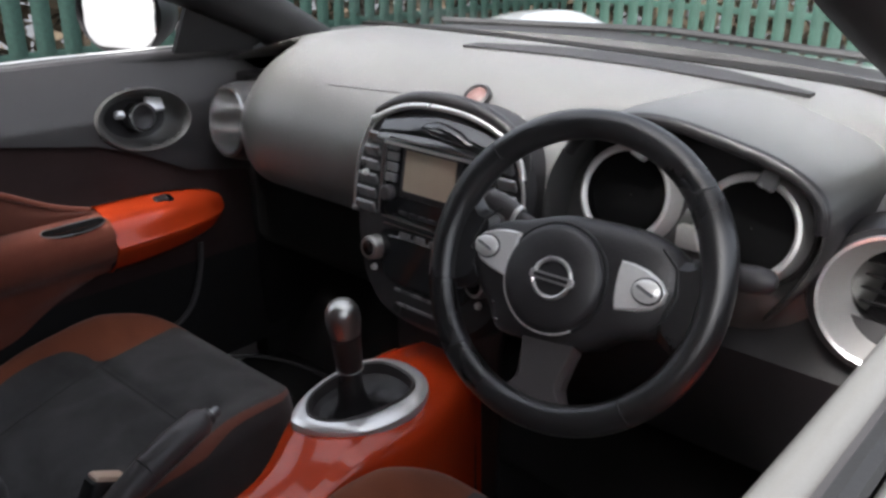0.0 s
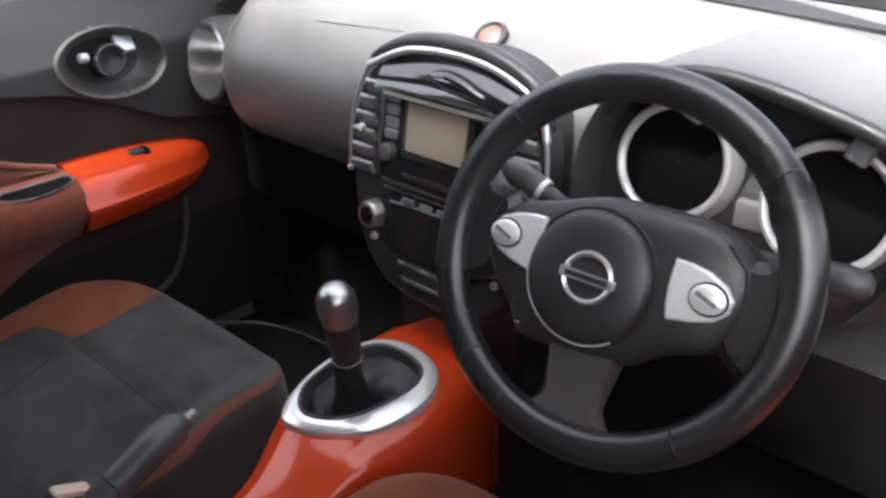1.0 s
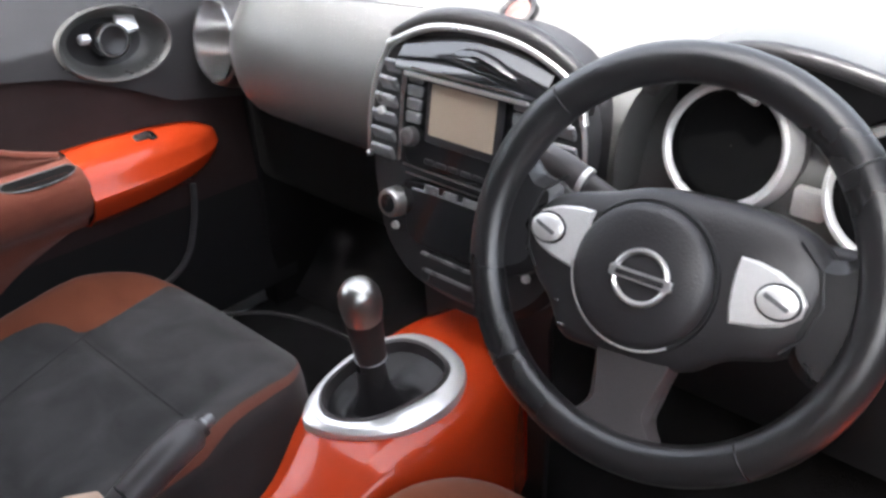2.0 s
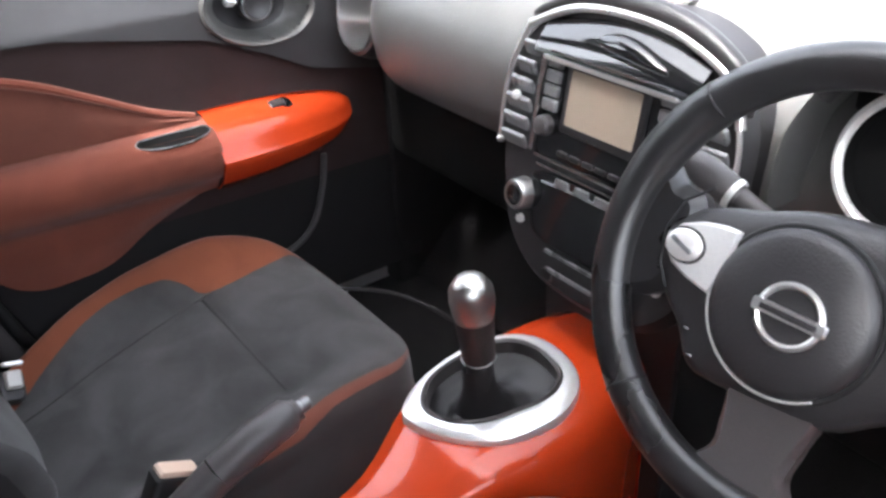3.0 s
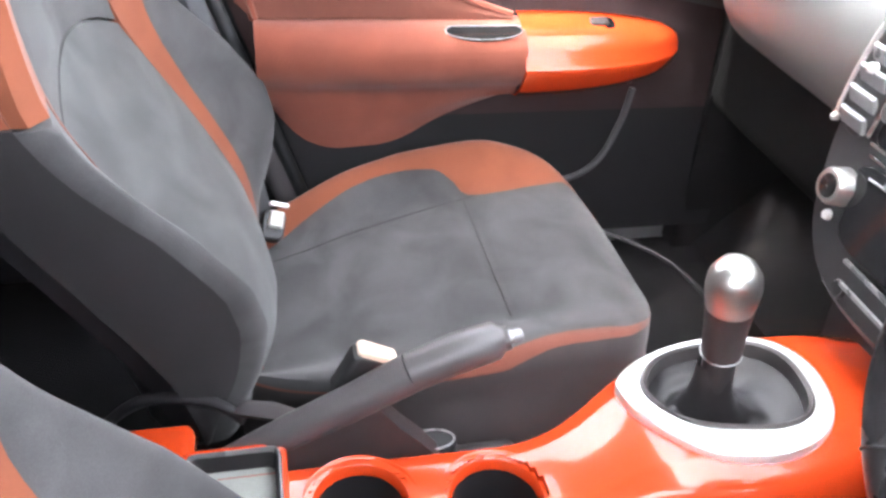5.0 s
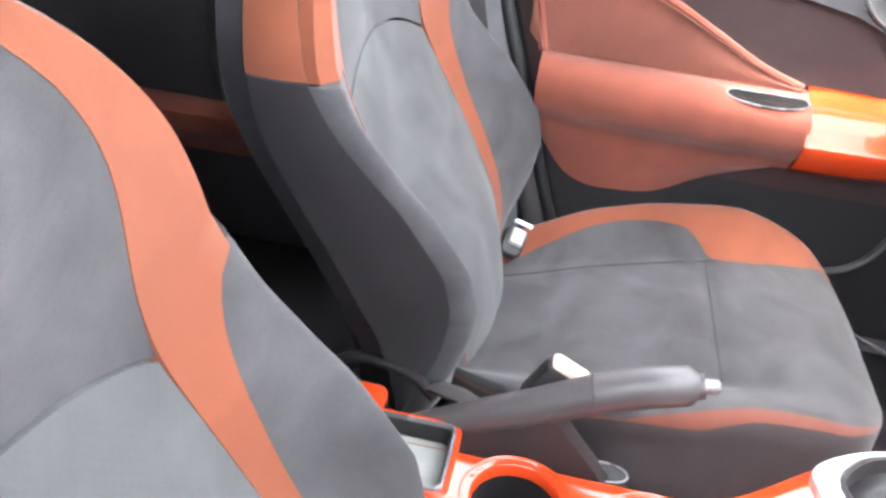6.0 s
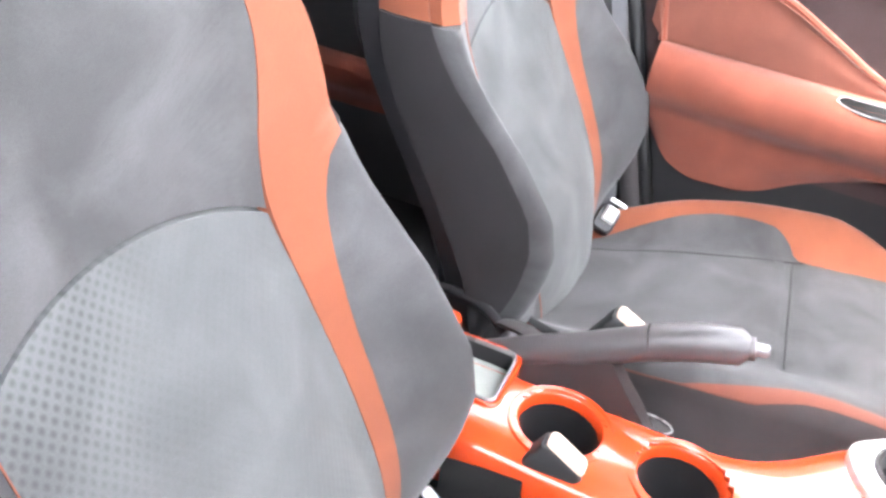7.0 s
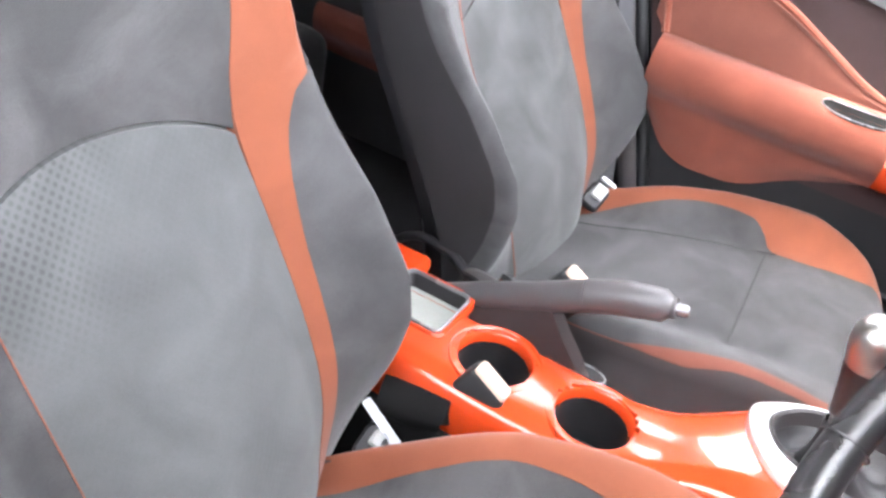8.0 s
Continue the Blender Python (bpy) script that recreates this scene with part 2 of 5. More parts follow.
def slab(rows, off):
    """A surface from rows of points, with a second layer set off by a vector and closed rims."""
    off = Vector(off)
    front = [[Vector(p) for p in r] for r in rows]
    bm = sheet(front)
    sheet([[p + off for p in r] for r in front], bm=bm)
    loop = front[0] + [r[-1] for r in front[1:-1]] + front[-1][::-1] + [r[0] for r in front[-2:0:-1]]
    sheet([loop, [p + off for p in loop]], closed=True, bm=bm)
    bmesh.ops.remove_doubles(bm, verts=bm.verts, dist=1e-6)
    return bm


def caps(bm):
    """Closes open edge loops."""
    bmesh.ops.holes_fill(bm, edges=[e for e in bm.edges if e.is_boundary], sides=0)
    return bm


def box(x0, x1, y0, y1, z0, z1, bevel=0.004, seg=2, turn=None, bm=None):
    own = bmesh.new()
    bmesh.ops.create_cube(own, size=1)
    bmesh.ops.scale(own, vec=(x1 - x0, y1 - y0, z1 - z0), verts=own.verts)
    if bevel:
        bmesh.ops.bevel(own, geom=list(own.edges), offset=bevel, segments=seg, affect="EDGES", profile=0.5)
    if turn:
        bmesh.ops.transform(own, matrix=turn, verts=own.verts)
    bmesh.ops.translate(own, vec=((x0 + x1) / 2, (y0 + y1) / 2, (z0 + z1) / 2), verts=own.verts)
    if bm is None:
        return own
    me = bpy.data.meshes.new("tmp")
    own.to_mesh(me)
    own.free()
    bm.from_mesh(me)
    bpy.data.meshes.remove(me)
    return bm


def tube(path, radius, n=12, closed=False, bm=None, flat=1.0, up=None):
    """A round bar along points; radius is a number or a list; flat squeezes it along its second axis."""
    bm = bm or bmesh.new()
    P = [Vector(p) for p in path]
    m = len(P)
    side = None
    rings = []
    for i, p in enumerate(P):
        a, b = (P[i - 1], P[(i + 1) % m]) if closed else (P[max(i - 1, 0)], P[min(i + 1, m - 1)])
        d = (b - a).normalized()
        ref = Vector(up) if up else (side if side is not None else (Vector((0, 0, 1)) if abs(d.z) < 0.9 else Vector((1, 0, 0))))
        u = (ref - d * ref.dot(d)).normalized()
        side = u
        w = d.cross(u)
        r = radius[i] if isinstance(radius, (list, tuple)) else radius
        rings.append([p + (u * math.cos(k * 2 * math.pi / n) + w * flat * math.sin(k * 2 * math.pi / n)) * r for k in range(n)])
    if closed:
        rings.append(rings[0])
    sheet(rings, closed=True, bm=bm)
    if not closed:
        caps(bm)
    return bm


def frame_of(center, normal, up):
    """A matrix whose z is normal and y is near up."""
    z = Vector(normal).normalized()
    y = Vector(up)
    y = (y - z * y.dot(z)).normalized()
    x = y.cross(z)
    return Matrix.Translation(center) @ Matrix((x, y, z)).transposed().to_4x4()


def lathe(profile, m, n=40, sx=1.0, sy=1.0, close=False):
    """Turned shape: profile of (radius, height) about the z axis of the matrix m."""
    rows = []
    for r, h in profile:
        rows.append([m @ Vector((sx * r * math.cos(k * 2 * math.pi / n), sy * r * math.sin(k * 2 * math.pi / n), h)) for k in range(n)])
    bm = sheet(rows, closed=True)
    bmesh.ops.remove_doubles(bm, verts=bm.verts, dist=1e-6)
    return caps(bm) if close else bm


def plate(outline, m, depth, bevel=0.002, bm=None):
    """A flat piece with an outline in the xy plane of m, from 0 to depth along its z, with softened rims."""
    own = bmesh.new()
    n = len(outline)
    c = Vector((sum(p[0] for p in outline) / n, sum(p[1] for p in outline) / n, 0))
    rows = []
    for k, h in ((1, 0), (1, depth - bevel), (None, depth)):
        row = []
        for p in outline:
            v = Vector((p[0], p[1], 0))
            if k is None:
                d = v - c
                v = c + d * max(0.0, (d.length - bevel) / max(d.length, 1e-6))
            row.append(m @ (v + Vector((0, 0, h))))
        rows.append(row)
    sheet(rows, closed=True, bm=own)
    caps(own)
    bmesh.ops.triangulate(own, faces=[f for f in own.faces if len(f.verts) > 4])
    if bm is None:
        return own
    me = bpy.data.meshes.new("tmp")
    own.to_mesh(me)
    own.free()
    bm.from_mesh(me)
    bpy.data.meshes.remove(me)
    return bm


def rounded(w, h, r, n=5):
    """Outline of a rounded rectangle about the origin."""
    out = []
    for cx, cy, a0 in ((w / 2 - r, h / 2 - r, 0), (-w / 2 + r, h / 2 - r, 90), (-w / 2 + r, -h / 2 + r, 180), (w / 2 - r, -h / 2 + r, 270)):
        for k in range(n + 1):
            a = radians(a0 + 90 * k / n)
            out.append((cx + r * math.cos(a), cy + r * math.sin(a)))
    return out


def ellipse(a, b, n=36):
    return [(a * math.cos(k * 2 * math.pi / n), b * math.sin(k * 2 * math.pi / n)) for k in range(n)]


# ---- ground and the yard outside ----
bm = bmesh.new()
bmesh.ops.create_grid(bm, x_segments=40, y_segments=40, size=400)
solo("ground", bm, ASPHALT, "wet grey asphalt yard", "ground", at=(0, 0, 0), kind="structure")


def fence_run(a, b, label):
    """Palisade fence of pales on two rails between two points of the ground."""
    a, b = Vector(a), Vector(b)
    d = (b - a).normalized()
    n = Vector((-d.y, d.x, 0))
    root = thing("fence", (a + b) / 2, label, "fence", kind="structure")
    length = (b - a).length
    for z in (0.5, 1.9):
        bmr = box(-length / 2, length / 2, -0.02, 0.02, -0.03, 0.03, 0.004)
        bmesh.ops.transform(bmr, matrix=Matrix.Translation((a + b) / 2 + Vector((0, 0, z))) @ Matrix.Rotation(math.atan2(d.y, d.x), 4, "Z"), verts=bmr.verts)
        part("rail", bmr, FENCE, root)
    shared = None
    count = int(length / 0.16)
    for i in range(count):
        p = a + d * (i + 0.5) * length / count - n * 0.03
        if shared is None:
            pb = bmesh.new()
            rows = [[(-0.055, 0.012, z), (-0.025, 0, z), (0.025, 0, z), (0.055, 0.012, z)] for z in (0.03, 2.25)]
            rows.append([(-0.012, 0.01, 2.36), (-0.006, 0, 2.38), (0.006, 0, 2.38), (0.012, 0.01, 2.36)])
            sheet(rows, 0.003, bm=pb)
            shared = finish("pale", pb, FENCE, (0, 0, 0))
            ob = shared
        else:
            ob = new("pale", shared.data)
        ob.parent = root
        ob.matrix_basis = Matrix.Translation(p - (a + b) / 2) @ Matrix.Rotation(math.atan2(d.y, d.x) + random.uniform(-0.03, 0.03), 4, "Z")
    return root


fence_run((-4.2, 7.0, 0), (5.5, 7.0, 0), "weathered green steel palisade fence ahead of the car")
fence_run((-4.2, -7.0, 0), (-4.2, 6.9, 0), "weathered green steel palisade fence beside the car")


def hedge(name, x0, x1, y0, y1, label):
    """Loose brown brush behind the fence: a mass of small leaf and twig flakes."""
    verts, faces = [], []
    for _ in range(9000):
        p = Vector((random.uniform(x0, x1), random.uniform(y0, y1), random.uniform(0, 2.7) * random.uniform(0.6, 1)))
        u = Vector((random.gauss(0, 1), random.gauss(0, 1), random.gauss(0, 1))).normalized()
        v = u.orthogonal().normalized()
        s = random.uniform(0.04, 0.11)
        k = len(verts)
        verts += [p - u * s * 1.6, p + v * s * 0.5, p + u * s * 1.6, p - v * s * 0.5]
        faces.append((k, k + 1, k + 2, k + 3))
    me = bpy.data.meshes.new(name)
    me.from_pydata(verts, [], faces)
    me.materials.append(BRUSH)
    ob = new(name, me)
    return tagged(ob, label, "hedge", kind="stuff")


hedge("brush", -5, 6, 7.25, 7.9, "dry brown brush growing behind the green fence")
hedge("brush", -5.1, -4.45, -6, 7.5, "dry brown brush growing behind the green fence")

# ---- car shell ----
car = thing("car_body", (0, -0.4, 0.3), "silver car body with dark pillars and dark roof lining", "car body", kind="structure")
part("floor_pan", box(-0.78, 0.78, -2.0, 0.80, 0.27, 0.30, 0.01), CARPET, car, "black carpeted floor")
part("bulkhead", box(-0.78, 0.78, 0.76, 0.80, 0.30, 1.0, 0.01), BLACK, car)
part("tailgate", box(-0.74, 0.74, -2.04, -2.0, 0.30, 1.05, 0.01), BLACK, car)
# footwell front slope
part("toe_board", sheet([[(-0.76, 0.42, 0.30), (0.76, 0.42, 0.30)], [(-0.76, 0.74, 0.62), (0.76, 0.74, 0.62)]], 0.02), CARPET, car)
for s in (-1, 1):
    part("rocker", box(min(s * 0.70, s * 0.86), max(s * 0.70, s * 0.86), -2.0, 0.8, 0.2, 0.40, 0.02), BODY, car)
    part("kick_panel", box(min(s * 0.655, s * 0.72), max(s * 0.655, s * 0.72), 0.36, 0.80, 0.30, 0.98, 0.01), CARPET, car)
    # pillars as tapered bars
    part("windscreen_pillar", tube(spline([(s * 0.70, 0.60, 1.00), (s * 0.665, 0.34, 1.135), (s * 0.64, 0.0, 1.275), (s * 0.605, -0.35, 1.45), (s * 0.59, -0.6, 1.52)], 5), 0.055, 12), PILLAR, car)
    back = 0.11 if s > 0 else -0.035
    part("door_pillar", sheet([[(s * 0.74, -0.33 - back - 0.35 * (z - 0.4) + o, z) for o in (-0.13, 0.0)] + [(s * (0.70 - max(0, z - 1.0) * 0.22), -0.33 - back - 0.35 * (z - 0.4) + o, z) for o in (0.0, -0.13)] for z in (0.3, 0.5, 0.7, 0.9, 1.1, 1.3, 1.5)], closed=True), PILLAR, car)
    part("rear_quarter", box(min(s * 0.70, s * 0.78), max(s * 0.70, s * 0.78), -2.0, -0.62, 0.30, 1.02, 0.01), CARPET, car)
    part("rear_pillar", tube([(s * 0.66, -1.95, 1.05), (s * 0.56, -1.75, 1.52)], 0.10, 12), BLACK, car)
    part("roof_rail", tube([(s * 0.59, -0.55, 1.52), (s * 0.58, -1.8, 1.52)], 0.045, 10), HEADLINER, car)
part("roof_lining", box(-0.60, 0.60, -1.85, -0.20, 1.50, 1.53, 0.01), HEADLINER, car, "dark grey cloth roof lining")
rows = []
for k in range(13):
    y = -0.16 - 1.80 * k / 12
    drop = 0.05 * ((k - 4) / 8) ** 2 if k > 4 else 0.0
    rows.append([(x, y, 1.59 - drop - 0.028 * (x / 0.6) ** 2 - 0.07 * max(0, (abs(x) - 0.52) / 0.12) ** 2) for x in (-0.64, -0.62, -0.59, -0.55, -0.4, -0.2, 0, 0.2, 0.4, 0.55, 0.59, 0.62, 0.64)])
part("roof_skin", sheet(rows, 0.004), BODY, car, "silver roof")
for s in (-1, 1):
    part("rear_side_glass", sheet([[(s * (0.745 - 0.145 * k), y, 1.03 + 0.46 * k) for y in (-0.70 - 0.10 * k, -1.1, -1.5, -1.86 + 0.08 * k)] for k in (0, 0.5, 1)], 0.004), PRIVACY, car, "dark tinted rear side window")
# windscreen glass, bulged
ws = [[(x * (1 - 0.12 * k), 0.90 + (-0.20 - 0.90) * k - 0.12 * (x / 0.7) ** 2, 1.04 + 0.47 * k) for x in (-0.68, -0.45, -0.2, 0, 0.2, 0.45, 0.68)] for k in (0, 0.25, 0.5, 0.75, 1)]
pane = part("windscreen", sheet(ws, 0.005), GLASS, car, "clear windscreen")
pane.visible_shadow = False
# bonnet with two lamp humps, scuttle and wipers
brows = []
for j in range(25):
    y = 0.90 + j * 0.034
    row = []
    for i in range(41):
        x = -0.86 + i * 0.043
        z = 1.055 - 0.06 * (x / 0.86) ** 2 - 0.13 * ((y - 0.90) / 0.8) ** 1.5
        for hx in (-0.57, 0.57):
            z += 0.075 * math.exp(-((x - hx) / 0.17) ** 4 - ((y - 1.35) / 0.24) ** 2)
        row.append((x, y, z))
    brows.append(row)
part("bonnet", sheet(brows, 0.004), BODY, car, "wet silver bonnet")
rows = []
for z, out in ((0.93, 0.0), (0.88, 0.05), (0.78, 0.09), (0.60, 0.12), (0.42, 0.12), (0.28, 0.06), (0.22, 0.0)):
    rows.append([(x, 1.70 + out - 0.16 * (abs(x) / 0.88) ** 4, z - 0.02 * (x / 0.88) ** 2) for x in [-0.88 + 0.11 * q for q in range(17)]])
part("front_bumper", sheet(rows, 0.006), BODY, car)
rows = []
for z, out in ((1.05, -0.02), (0.92, 0.03), (0.75, 0.06), (0.60, 0.10), (0.42, 0.10), (0.28, 0.03)):
    rows.append([(x, -2.06 - out + 0.14 * (abs(x) / 0.86) ** 4, z) for x in [-0.86 + 0.1075 * q for q in range(17)]])
part("rear_bumper", sheet(rows, 0.006), BODY, car)
part("rear_glass", sheet([[(x, -2.02 + 0.22 * k + 0.06 * (x / 0.6) ** 2, 1.06 + 0.44 * k) for x in (-0.60 + 0.05 * k, -0.3, 0, 0.3, 0.60 - 0.05 * k)] for k in (0, 0.5, 1)], 0.004), PIANO, car, "dark rear window")


def body_side(s, y0, y1, n):
    """Outer side panel that stops at the wheel openings."""
    rows = []
    for i in range(n + 1):
        y = y0 + (y1 - y0) * i / n
        low = 0.24
        for cy in (1.08, -1.45):
            if abs(y - cy) < 0.385:
                low = max(low, 0.33 + math.sqrt(0.385 ** 2 - (y - cy) ** 2))
        rows.append([(s * (0.855 + 0.02 * math.sin(math.pi * k) - 0.05 * k ** 3), y, low + (1.0 - low) * k) for k in (0, 0.2, 0.4, 0.6, 0.8, 0.92, 1)])
    return sheet(rows, 0.005)


for s in (-1, 1):
    part("rear_side", body_side(s, -2.0, -0.56, 48), BODY, car)
    part("front_wing", body_side(s, 0.745, 1.66, 32), BODY, car)
    for cy in (1.08, -1.45):
        wm = frame_of((s * 0.76, cy, 0.325), (s, 0, 0), (0, 0, 1))
        tyre = part("tyre", lathe([(0.20, -0.10), (0.29, -0.10), (0.318, -0.085), (0.325, -0.05), (0.325, 0.05), (0.318, 0.085), (0.29, 0.10), (0.225, 0.098), (0.215, 0.08)], wm, 48), RUBBER, car, "black tyre")
        part("rim", lathe([(0.222, 0.092), (0.212, 0.098), (0.200, 0.085), (0.19, 0.05), (0.06, 0.055), (0.05, 0.07), (0.0005, 0.07)], wm, 40), SILVER, tyre, "silver wheel rim")
part("scuttle", sheet([[(x, 0.82 - 0.12 * (x / 0.7) ** 2 + dy, z - 0.03 * (x / 0.7) ** 2) for x in [k * 0.1 - 0.8 for k in range(17)]] for dy, z in ((0.0, 1.02), (0.02, 1.066), (0.09, 1.072), (0.11, 1.03))], 0.003), RUBBER, car)
part("wiper_blade", tube([(-0.55, 0.86, 1.062), (0.0, 0.925, 1.082), (0.5, 0.88, 1.075)], 0.008, 8), RUBBER, car)


def door(s):
    """Front door, s = -1 passenger side, 1 driver side: sill, outer skin, inner trim."""
    side = "passenger" if s < 0 else "driver"
    d = thing("car_door", (s * 0.72, 0.0, 0.40), "closed silver car door with dark trim and open window" if s > 0 else "closed car door with rust cloth insert and orange armrest", "car door", "front doors of the car")

    def X(x):
        return s * x

    # trim surface: rows from the sill down, columns along the car
    def inner(z):
        base = (0.735 if s > 0 else 0.695) - 0.03 * max(0, (0.95 - z) / 0.4) + (0.020 if s > 0 else 0.035) * max(0, (z - 0.93) / 0.11)
        return base

    def rear(z):
        return (-0.44 if s > 0 else -0.305) - 0.35 * (z - 0.4)

    def skin(ztop, zbot, dx, n=8, front=0.42, m=16):
        rows = []
        for i in range(n + 1):
            k = i / n
            row = []
            for u in [q / m for q in range(m + 1)]:
                yr = rear(0.7)
                y = yr + (front - yr) * u
                z = ztop(y) + (zbot(y) - ztop(y)) * k
                y2 = rear(z) + (front - rear(z)) * u
                row.append((X(inner(z) - dx), y2, z))
            rows.append(row)
        return slab(rows, (X(0.014), 0, 0))

    def cut(y):
        """Lower rim of the grey upper trim."""
        return lerp([(-0.5, 0.935), (-0.14, 0.922), (0.06, 0.882), (0.15, 0.84), (0.22, 0.80), (0.42, 0.76)], y)

    upper = skin(lambda y: 1.035, cut, 0.012, 24, 0.42, 80)
    if s < 0:  # opening for the handle dish
        gap = [f for f in upper.faces if ((f.calc_center_median().y - 0.130) / 0.097) ** 2 + ((f.calc_center_median().z - 0.918) / 0.0580) ** 2 < 1]
        bmesh.ops.delete(upper, geom=gap, context="FACES")
    part("upper_trim", upper, DOOR_TRIM, d, "grained dark grey upper trim")
    part("sill_cap", tube([(X(0.728), rear(1.04), 1.024), (X(0.731), 0.0, 1.026), (X(0.72), 0.36, 1.022)], 0.015, 10), SILL if s > 0 else DOOR_TRIM, d, "pale grey sill cap" if s > 0 else "")
    part("window_seal", tube([(X(0.752), rear(1.04), 1.030), (X(0.755), 0.0, 1.032), (X(0.742), 0.42, 1.028)], 0.009, 8), RUBBER, d)
    part("outer_sill", tube([(X(0.782), rear(1.04), 1.016), (X(0.785), 0.0, 1.018), (X(0.772), 0.44, 1.012)], 0.022, 10), BODY, d)
    part("outer_skin", sheet([[(X(x), y, z) for y in (rear(z), 0.0, 0.45, 0.74)] for x, z in ((0.80, 1.02), (0.83, 0.95), (0.83, 0.8), (0.82, 0.6), (0.78, 0.4))], 0.004), BODY, d, "silver outer skin")
    part("mid_trim", skin(cut, lambda y: 0.60, 0.0), BROWN_CLOTH, d, "dark brown cloth panel")
    part("lower_trim", skin(lambda y: 0.61, lambda y: 0.36, -0.002), PILLAR, d, "black plastic lower trim")
    # cloth insert: a cushion with a raised piped rim
    rim = spline([(-0.404, 0.765), (-0.420, 0.84), (-0.426, 0.893), (-0.36, 0.904), (-0.245, 0.871), (-0.16, 0.831), (-0.08, 0.791), (-0.012, 0.768)], 6)
    rim = [(a[0], a[1]) for a in rim]
    low = [lerp([(-0.44, 0.80), (-0.40, 0.765), (-0.01, 0.765)], p[0]) for p in rim]
    rows = []
    for k in (0, 0.06, 0.14, 0.3, 0.5, 0.75, 1):
        puff = 0.024 - 0.008 * math.exp(-((k - 0.2) / 0.12) ** 2) if k > 0 else 0.010
        rows.append([(X(inner(z) - puff), y, z + (l - z) * k) for (y, z), l in zip(rim, low)])
    part("cloth_insert", slab(rows, (X(0.012), 0, 0)), INSERT_AND_SHADE_CLOTH, d, "rust orange cloth insert")
    part("piping", tube([(X(inner(z) - 0.014), y, z) for y, z in rim], 0.007, 8), DOOR_CLOTH, d)
    # padded armrest
    rows = []
    prof = [(0.0, 0.762), (0.030, 0.764), (0.060, 0.757), (0.078, 0.738), (0.081, 0.715), (0.074, 0.694), (0.057, 0.677), (0.038, 0.664), (0.029, 0.652), (0.026, 0.62), (0.014, 0.585), (0.007, 0.565), (0.002, 0.545)]
    for i in range(49):
        y = -0.405 + 0.405 * i / 48
        f = lerp([(-0.405, 0.62), (-0.33, 0.85), (-0.2, 1.0), (0, 1.0)], y)
        lowz = sum(lerp([(-0.405, 0.66), (-0.37, 0.59), (-0.31, 0.548), (-0.19, 0.555), (-0.12, 0.60), (0, 0.642)], y + d) for d in (-0.03, -0.015, 0, 0.015, 0.03)) / 5
        row = []
        for dx, z in prof:
            zz = z if z > 0.65 else 0.65 + (z - 0.65) * (0.65 - lowz) / 0.105
            row.append((X(inner(zz) - 0.002 - dx * f), y, zz))
        rows.append(row)
    part("armrest", slab(rows, (X(0.006), 0, 0)), DOOR_CLOTH, d, "padded rust cloth armrest")
    # pull pocket with a chrome rim; deep black on a raised plate paints the recess's shade
    pm = frame_of((X(0.627), -0.065, 0.7565), (X(-0.42), 0.0, 0.9), (0, 1, 0))
    pocket = [(p[0], p[1]) for p in ellipse(0.019, 0.060, 30) if (p[0] * s < 0.011)]
    pocket_p = part("pull_pocket", plate(pocket, pm, 0.004), VOID, d, "pull pocket with its dark recess painted black")
    part("pocket_rim", tube([pm @ Vector((p[0], p[1], 0.004)) for p in pocket], 0.0011, 6, closed=True), KEYPAD, pocket_p, "thin silver rim")
    # gloss cap at the armrest's front
    rows = []
    for i in range(21):
        y = -0.003 + 0.277 * i / 20
        f = math.sqrt(max(0.0, 1 - (max(0.0, y - 0.002) / 0.277) ** 2.4))
        row = []
        for dx, z in ((-0.01, 0.770), (0.022, 0.770), (0.048, 0.761), (0.068, 0.749), (0.080, 0.733), (0.0845, 0.714), (0.0895, 0.709), (0.0895, 0.704), (0.083, 0.694), (0.070, 0.672), (0.045, 0.650), (0.0, 0.637)):
            zz = 0.716 + (z - 0.716) * (0.25 + 0.75 * f)
            row.append((X(inner(zz) - dx * (0.10 + 0.90 * f)), y, zz))
        rows.append(row)
    cap = part("armrest_cap", slab(rows, (X(0.006), 0, 0)), RED, d, "gloss orange-red armrest cap")
    sm = frame_of((X(0.650), 0.118, 0.7585), (X(-0.36), 0.0, 1), (0, 1, 0))
    sw = part("switch_plate", plate(rounded(0.028, 0.070, 0.010), sm, 0.004, 0.0015), PIANO, cap)
    part("window_switch", plate(rounded(0.018, 0.03, 0.005), sm @ Matrix.Translation((0, 0.008, 0.003)), 0.005, 0.002), HUB, sw)
    # release handle in its oval dish
    if s < 0:
        hm = frame_of((X(inner(0.920) - 0.014), 0.130, 0.918), (X(-1), 0, 0.10), (0, 0.10, 1))
        dish = lathe([(0.107, -0.004), (0.106, 0.004), (0.103, 0.006), (0.098, 0.003), (0.090, -0.018), (0.078, -0.034), (0.066, -0.040)], hm, 48, 0.95, 0.58)
        hd = part("handle_dish", dish, DASH, d, "grey oval handle dish")
        part("dish_floor", lathe([(0.068, -0.039), (0.05, -0.043), (0.0005, -0.044)], hm, 40, 0.95, 0.58), BLACK, hd)
        km = hm @ Matrix.Translation((0.002, 0.004, -0.020))
        grip = part("release_handle", lathe([(0.0005, 0.004), (0.014, 0.005), (0.022, 0.010), (0.026, 0.008), (0.027, -0.024)], km, 28), HUB, d, "dark grey release handle")
        part("handle_ring", lathe([(0.0225, 0.008), (0.0245, 0.0135), (0.0275, 0.0135), (0.0290, 0.009), (0.0285, 0.002)], km, 36), CHROME, grip, "chrome ring")
